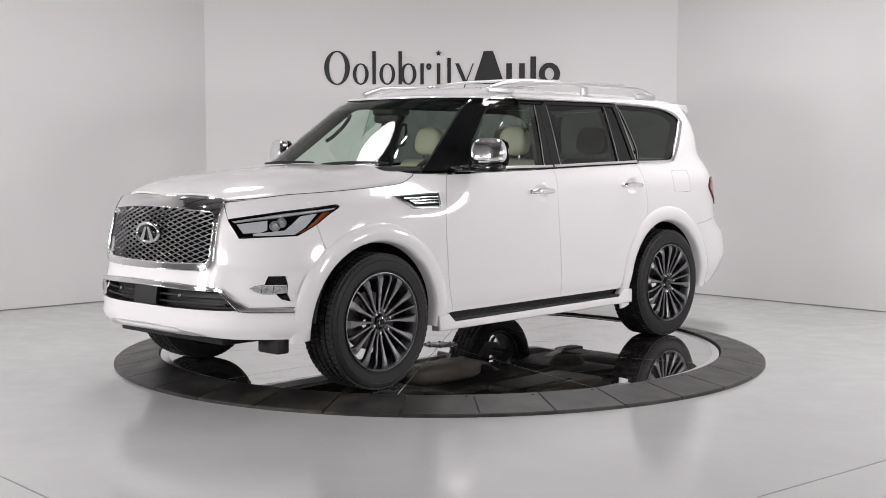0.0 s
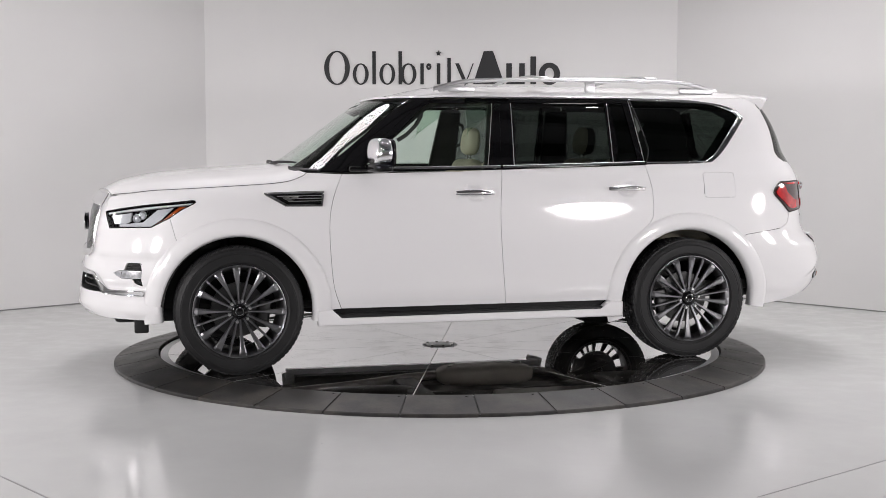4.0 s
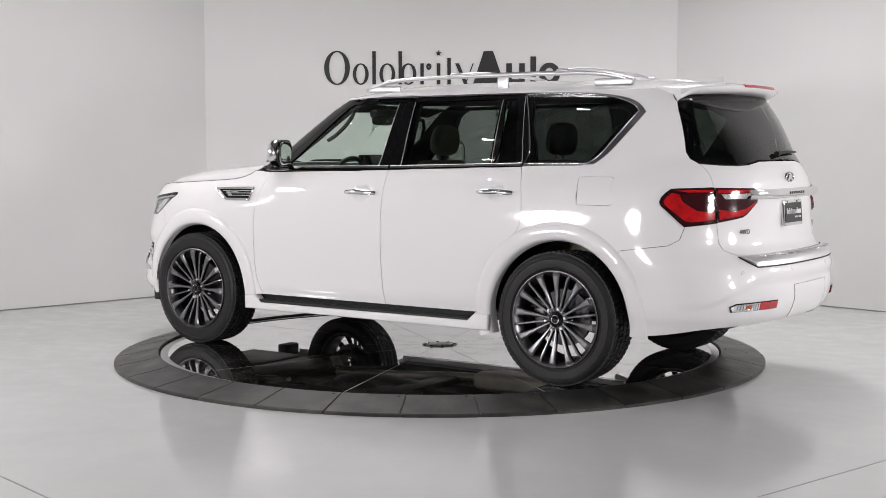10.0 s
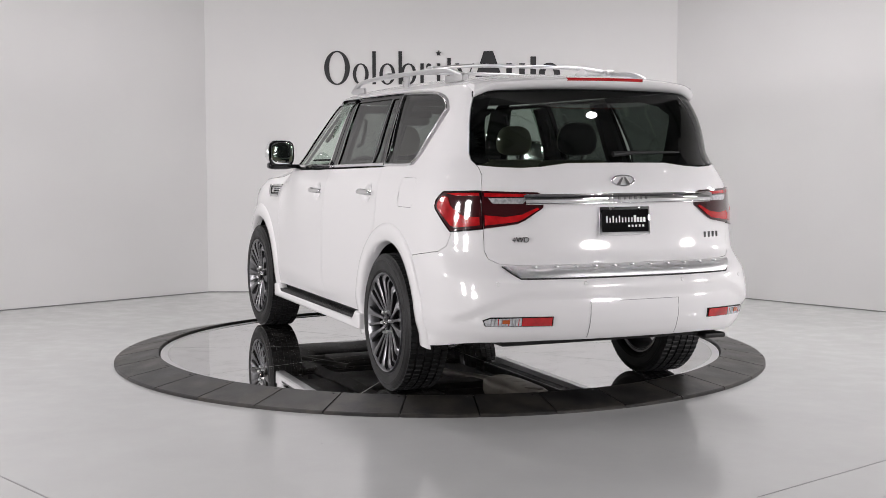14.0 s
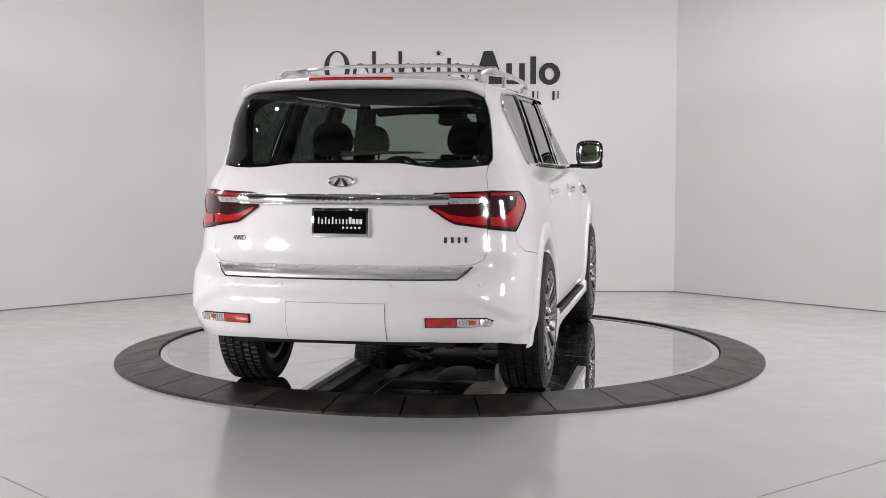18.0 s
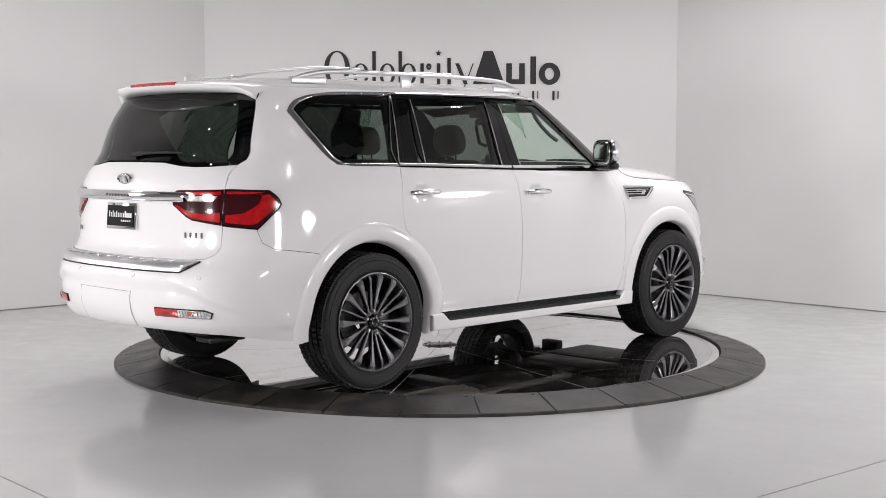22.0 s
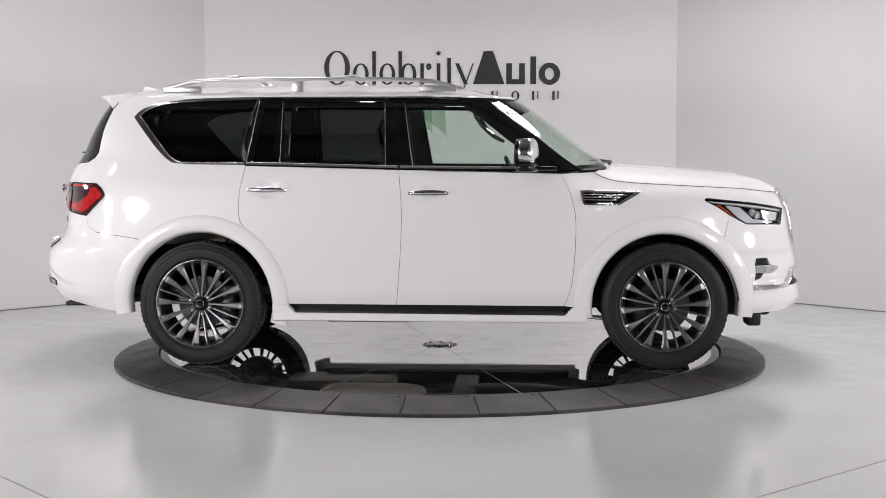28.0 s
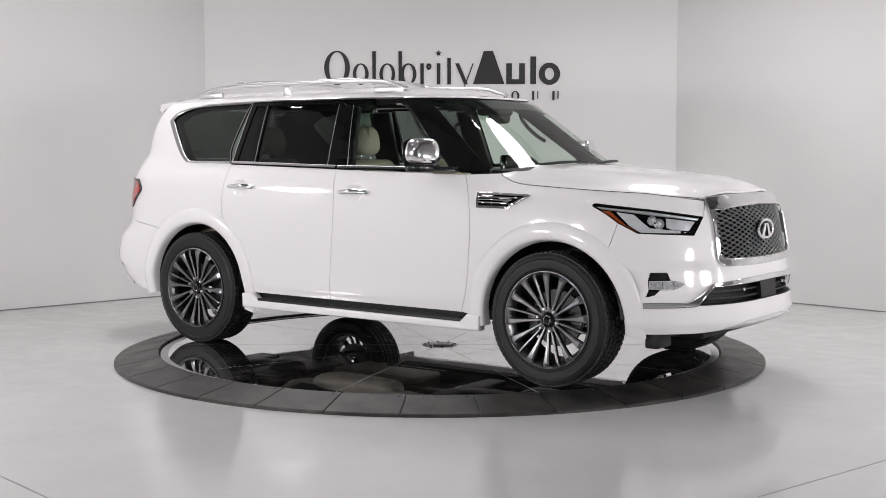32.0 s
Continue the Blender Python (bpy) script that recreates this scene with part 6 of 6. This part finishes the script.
wheel_ring = part("steering_wheel", smooth_bm(bm, 60), M_CABIN, car, "black steering wheel", Matrix.Translation((0.55, 0.42, 1.205)) @ Matrix.Rotation(radians(-22), 4, "Y"))
part("wheel_boss", smooth_bm(shell(0.03, 0.075, 0.06, 3.0), 60), M_CABIN, wheel_ring, "black wheel boss")
for a in (0, 180, 270):
    part("wheel_arm", tube([(0.01, 0, 0), (0, 0.18 * math.cos(radians(a)), 0.18 * math.sin(radians(a)))], 0.014, 8), M_CABIN, wheel_ring, "black wheel arm")
part("rear_view_mirror", smooth_bm(shell(0.022, 0.125, 0.036, 3.5), 60), M_CABIN, car, "black rear view mirror", Matrix.Translation((0.53, 0.0, 1.655)))
part("sensor_pod", cushion(0.40, 0.585, -0.10, 0.10, 1.675, 1.735, 0.02), M_CABIN, car, "black sensor pod behind the windscreen")
for s in (1, -1):
    line = [tuple(np.array((x, s * (float(SIDE(z)) - 0.105), z))) for x, z in ((0.46, 1.50), (0.40, 1.535), (0.33, 1.60), (0.29, 1.66), (0.28, 1.70))]
    part("grab_handle", tube(line, 0.014, 8), M_CABIN, car, "black grab handle")
    part("grab_handle", tube([(-0.30, s * 0.70, 1.64), (-0.345, s * 0.69, 1.63), (-0.36, s * 0.70, 1.58), (-0.345, s * 0.715, 1.48), (-0.30, s * 0.735, 1.46)], 0.013, 8), M_CABIN, car, "black grab handle")

# ---- underside ----
part("floor_pan", smooth_bm(boxmesh(-2.25, 1.15, -0.80, 0.80, 0.40, 0.46, bevel=0.02)), M_UNDER, car, "black floor pan")
for s in (1, -1):
    rail_line = [(2.25, s * 0.45, 0.42), (1.95, s * 0.45, 0.43), (1.1, s * 0.50, 0.40), (0.8, s * 0.52, 0.36), (-0.9, s * 0.52, 0.36), (-1.2, s * 0.50, 0.48), (-1.8, s * 0.50, 0.50), (-2.45, s * 0.50, 0.46)]
    part("frame_rail", tube(rail_line, 0.055, 4), M_UNDER, car, "black frame rail")
    arm = part("lower_arm", tube([(1.75, s * 0.30, 0.34), (1.54, s * 0.62, 0.30), (1.54, s * 0.80, 0.29)], [0.045, 0.04, 0.03], 6, 0.5), M_UNDER, car, "black lower suspension arm")
    part("lower_arm", tube([(1.25, s * 0.32, 0.34), (1.54, s * 0.62, 0.30), (1.54, s * 0.80, 0.29)], [0.045, 0.04, 0.03], 6, 0.5), M_UNDER, car, "black lower suspension arm")
    part("rear_arm", tube([(-1.15, s * 0.35, 0.34), (-1.52, s * 0.62, 0.30), (-1.54, s * 0.80, 0.30)], [0.05, 0.045, 0.03], 6, 0.5), M_UNDER, car, "black rear suspension arm")
    part("half_shaft", tube([(1.54, s * 0.15, 0.39), (1.54, s * 0.80, 0.41)], 0.022, 8), M_UNDER, car, "dark drive shaft")
    part("half_shaft", tube([(-1.54, s * 0.15, 0.38), (-1.54, s * 0.80, 0.41)], 0.022, 8), M_UNDER, car, "dark drive shaft")
    part("damper", tube([(1.58, s * 0.66, 0.34), (1.60, s * 0.60, 0.86)], 0.035, 10), M_UNDER, car, "black damper")
    part("damper", tube([(-1.66, s * 0.62, 0.34), (-1.70, s * 0.56, 0.80)], 0.035, 10), M_UNDER, car, "black damper")
part("cross_member", smooth_bm(boxmesh(1.36, 1.72, -0.40, 0.40, 0.30, 0.37, bevel=0.03)), M_UNDER, car, "black front cross member")
part("cross_member", smooth_bm(boxmesh(0.10, 0.28, -0.50, 0.50, 0.31, 0.37, bevel=0.02)), M_UNDER, car, "black gearbox cross member")
part("rear_cross_member", smooth_bm(boxmesh(-1.75, -1.35, -0.42, 0.42, 0.33, 0.40, bevel=0.03)), M_UNDER, car, "black rear cross member")
part("differential", smooth_bm(shell(0.16, 0.14, 0.10, 2.4), 70), M_UNDER, car, "dark differential", Matrix.Translation((-1.54, 0, 0.36)))
part("gearbox", smooth_bm(shell(0.45, 0.15, 0.09, 2.8), 70), M_UNDER, car, "dark gearbox", Matrix.Translation((0.55, 0, 0.38)))
part("prop_shaft", tube([(0.15, 0.03, 0.38), (-1.40, 0.0, 0.37)], 0.035, 12), M_UNDER, car, "dark drive shaft")
tank = part("fuel_tank", smooth_bm(boxmesh(-1.20, -0.35, 0.16, 0.62, 0.315, 0.42, bevel=0.035, seg=3)), plain("tan_tank_shield", (0.10, 0.085, 0.06), 0.45, metal=0.4, grain=0.2, scale=40, vary=0.2), car, "dull tan fuel tank shield")
M_MUFFLER = plain("dusty_silencer_steel", (0.42, 0.39, 0.34), 0.5, metal=0.35, grain=0.1, scale=80, vary=0.2)
muff = part("silencer", smooth_bm(shell(0.38, 0.14, 0.078, 4.0, 36), 70), M_MUFFLER, car, "stamped steel silencer", Matrix.Translation((-0.45, -0.40, 0.305)))
for i in range(5):
    part("silencer_rib", smooth_bm(shell(0.03, 0.07, 0.010, 2.2, 16), 70), M_MUFFLER, muff, "", Matrix.Translation((-0.26 + 0.13 * i, -0.02, -0.072)) @ Matrix.Rotation(radians(35 if i % 2 else -35), 4, "Z"))
part("exhaust_pipe", tube(spline([(1.2, -0.25, 0.36), (0.6, -0.34, 0.34), (0.0, -0.44, 0.31), (-0.9, -0.46, 0.31), (-1.2, -0.48, 0.42), (-1.6, -0.52, 0.50), (-2.0, -0.60, 0.42), (-2.35, -0.66, 0.385)], 4), 0.033, 10), M_STEEL, car, "steel exhaust pipe")
part("exhaust_tip", smooth_bm(boxmesh(-2.55, -2.30, -0.73, -0.59, 0.362, 0.392, bevel=0.012)), M_UNDER, car, "dark flat exhaust tip")
part("rear_silencer", smooth_bm(shell(0.16, 0.42, 0.09, 3.0), 70), M_UNDER, car, "dark rear silencer", Matrix.Translation((-2.18, 0.05, 0.43)))
part("rear_valance", smooth_bm(boxmesh(-2.48, -2.25, -0.66, 0.66, 0.375, 0.44, bevel=0.02)), M_PLASTIC, car, "black rear valance")

# ---- wall sign: plain raised bars and rings in place of the name ----
sign = tagged(new("wall_sign"), "black raised sign of plain bars and rings on the white wall", "sign")
sign.location = (0, BACK_Y, 0)
SIGN_COUNT = []


def raised(name, pts, label=""):
    """A flat black shape that stands a centimetre off the wall."""
    bm = bmesh.new()
    SIGN_COUNT.append(0)
    proud = -0.010 - 0.0003 * len(SIGN_COUNT)
    a = [bm.verts.new((x, proud, z)) for x, z in pts]
    b = [bm.verts.new((x, 0.002, z)) for x, z in pts]
    bm.faces.new(a)
    bm.faces.new(b[::-1])
    n = len(pts)
    for i in range(n):
        bm.faces.new((a[i], b[i], b[(i + 1) % n], a[(i + 1) % n]))
    bmesh.ops.recalc_face_normals(bm, faces=bm.faces)
    return part(name, bm, M_SIGN, sign, label)


def sign_bar(x0, x1, z0, z1, slant=0.0):
    return raised("sign_bar", [(x0, z0), (x1, z0), (x1 + slant, z1), (x0 + slant, z1)])


def sign_ring(x0, x1, z0, z1, wx, wz):
    """An oval band, thick at its flanks by wx and at top and foot by wz."""
    cx, cz, rx, rz = (x0 + x1) / 2, (z0 + z1) / 2, (x1 - x0) / 2, (z1 - z0) / 2
    n = 40
    a = [2 * math.pi * i / n for i in range(n + 1)]
    bm = bmesh.new()
    SIGN_COUNT.append(0)
    proud = -0.010 - 0.0003 * len(SIGN_COUNT)
    rows = []
    for t in a:
        c, d = math.cos(t), math.sin(t)
        o, q = (cx + rx * c, cz + rz * d), (cx + (rx - wx) * c, cz + (rz - wz) * d)
        rows.append([bm.verts.new((x, y, z)) for x, y, z in ((o[0], 0.002, o[1]), (o[0], proud, o[1]), (q[0], proud, q[1]), (q[0], 0.002, q[1]))])
    for u, v in zip(rows, rows[1:]):
        for j in range(3):
            bm.faces.new((u[j], u[j + 1], v[j + 1], v[j]))
    bmesh.ops.remove_doubles(bm, verts=bm.verts, dist=1e-5)
    bmesh.ops.recalc_face_normals(bm, faces=bm.faces)
    return part("sign_ring", bm, M_SIGN, sign)


Z0, ZX, ZC = 2.114, 2.330, 2.455
# slender ovals and uprights
sign_ring(-1.196, -0.930, Z0 - 0.006, ZC + 0.004, 0.050, 0.014)
for x in (-0.900, -0.625, -0.406):
    sign_ring(x, x + 0.165, Z0 - 0.004, ZX, 0.036, 0.013)
for x, z1 in ((-0.697, ZC), (-0.426, ZC), (-0.200, ZX), (-0.029, ZX), (0.080, 2.385)):
    sign_bar(x, x + 0.036, Z0, z1)
sign_ring(-0.140, -0.085, 2.262, ZX, 0.022, 0.026)
sign_bar(0.252, 0.292, 2.115, ZX, -0.092)
sign_bar(0.234, 0.246, 2.045, ZX, 0.108)
# heavy blocks and one ring
raised("sign_block", [(0.345, Z0 + 0.003), (0.672, Z0 + 0.003), (0.552, ZC), (0.457, ZC)])
for x0, x1, z1 in ((0.690, 0.748, ZX), (0.824, 0.882, ZX), (0.940, 0.998, 2.40)):
    sign_bar(x0, x1, Z0 + 0.003, z1)
sign_bar(0.748, 0.824, Z0 + 0.003, Z0 + 0.052)
sign_ring(1.028, 1.248, Z0 - 0.006, ZX + 0.006, 0.062, 0.052)
raised("sign_star", [(-0.012 + 0.032 * math.sin(t) * r, 2.432 + 0.032 * math.cos(t) * r) for t, r in ((math.pi * i / 5, 1.0 if i % 2 == 0 else 0.42) for i in range(10))], "small black star")
# a row of small plain shapes under it
for c in (0.355, 0.785):
    sign_ring(c - 0.042, c + 0.042, 1.948, 2.045, 0.020, 0.008)
for c in (0.57, 0.993, 1.203):
    sign_bar(c - 0.034, c - 0.012, 1.950, 2.045)
    sign_bar(c + 0.020, c + 0.030, 1.965, 2.045)

# ---- lamps in the dark ceiling, seen in the paint and the glass ----
M_GLOW = glowing("lamp_glow", (1.0, 0.96, 0.965), 130.0)


def ceiling_spot():
    ob = tagged(new("ceiling_spot"), "small black ceiling spot with a bright lens", "spotlight", "ceiling spots")
    part("housing", lathe([(0.0001, 0.16), (0.05, 0.16), (0.085, 0.02), (0.088, 0.0), (0.078, 0.0), (0.076, 0.012)], 20, "z"), M_BEAM, ob, "black housing")
    part("lens", lathe([(0.0001, 0.008), (0.075, 0.008), (0.075, 0.012), (0.0001, 0.012)], 20, "z"), M_GLOW, ob, "bright lens")
    part("stem", lathe([(0.0001, 0.30), (0.015, 0.30), (0.015, 0.155), (0.0001, 0.155)], 10, "z"), M_BEAM, ob, "black stem")
    return ob


first = ceiling_spot()
spots = [(x, y) for y in (-10.3, -7.3, -2.8, 0.2) for x in (-5.4, -3.2, -1.1, 1.1, 3.2, 5.4)]
for i, (x, y) in enumerate(spots):
    m = Matrix.Translation((x, y, WALL_TOP - 0.32 - 0.295))
    if i == 0:
        first.matrix_basis = m
    else:
        copy_thing(first, m)


def motions():
    walk(disc, [(t, pose(0, 0, 0, 0, 0, a)) for t, a in TURN])
    walk(car, [(t, pose(0, 0, 0, 0, 0, a) @ pose(-0.002, -0.005, 0.0)) for t, a in TURN])


motions()
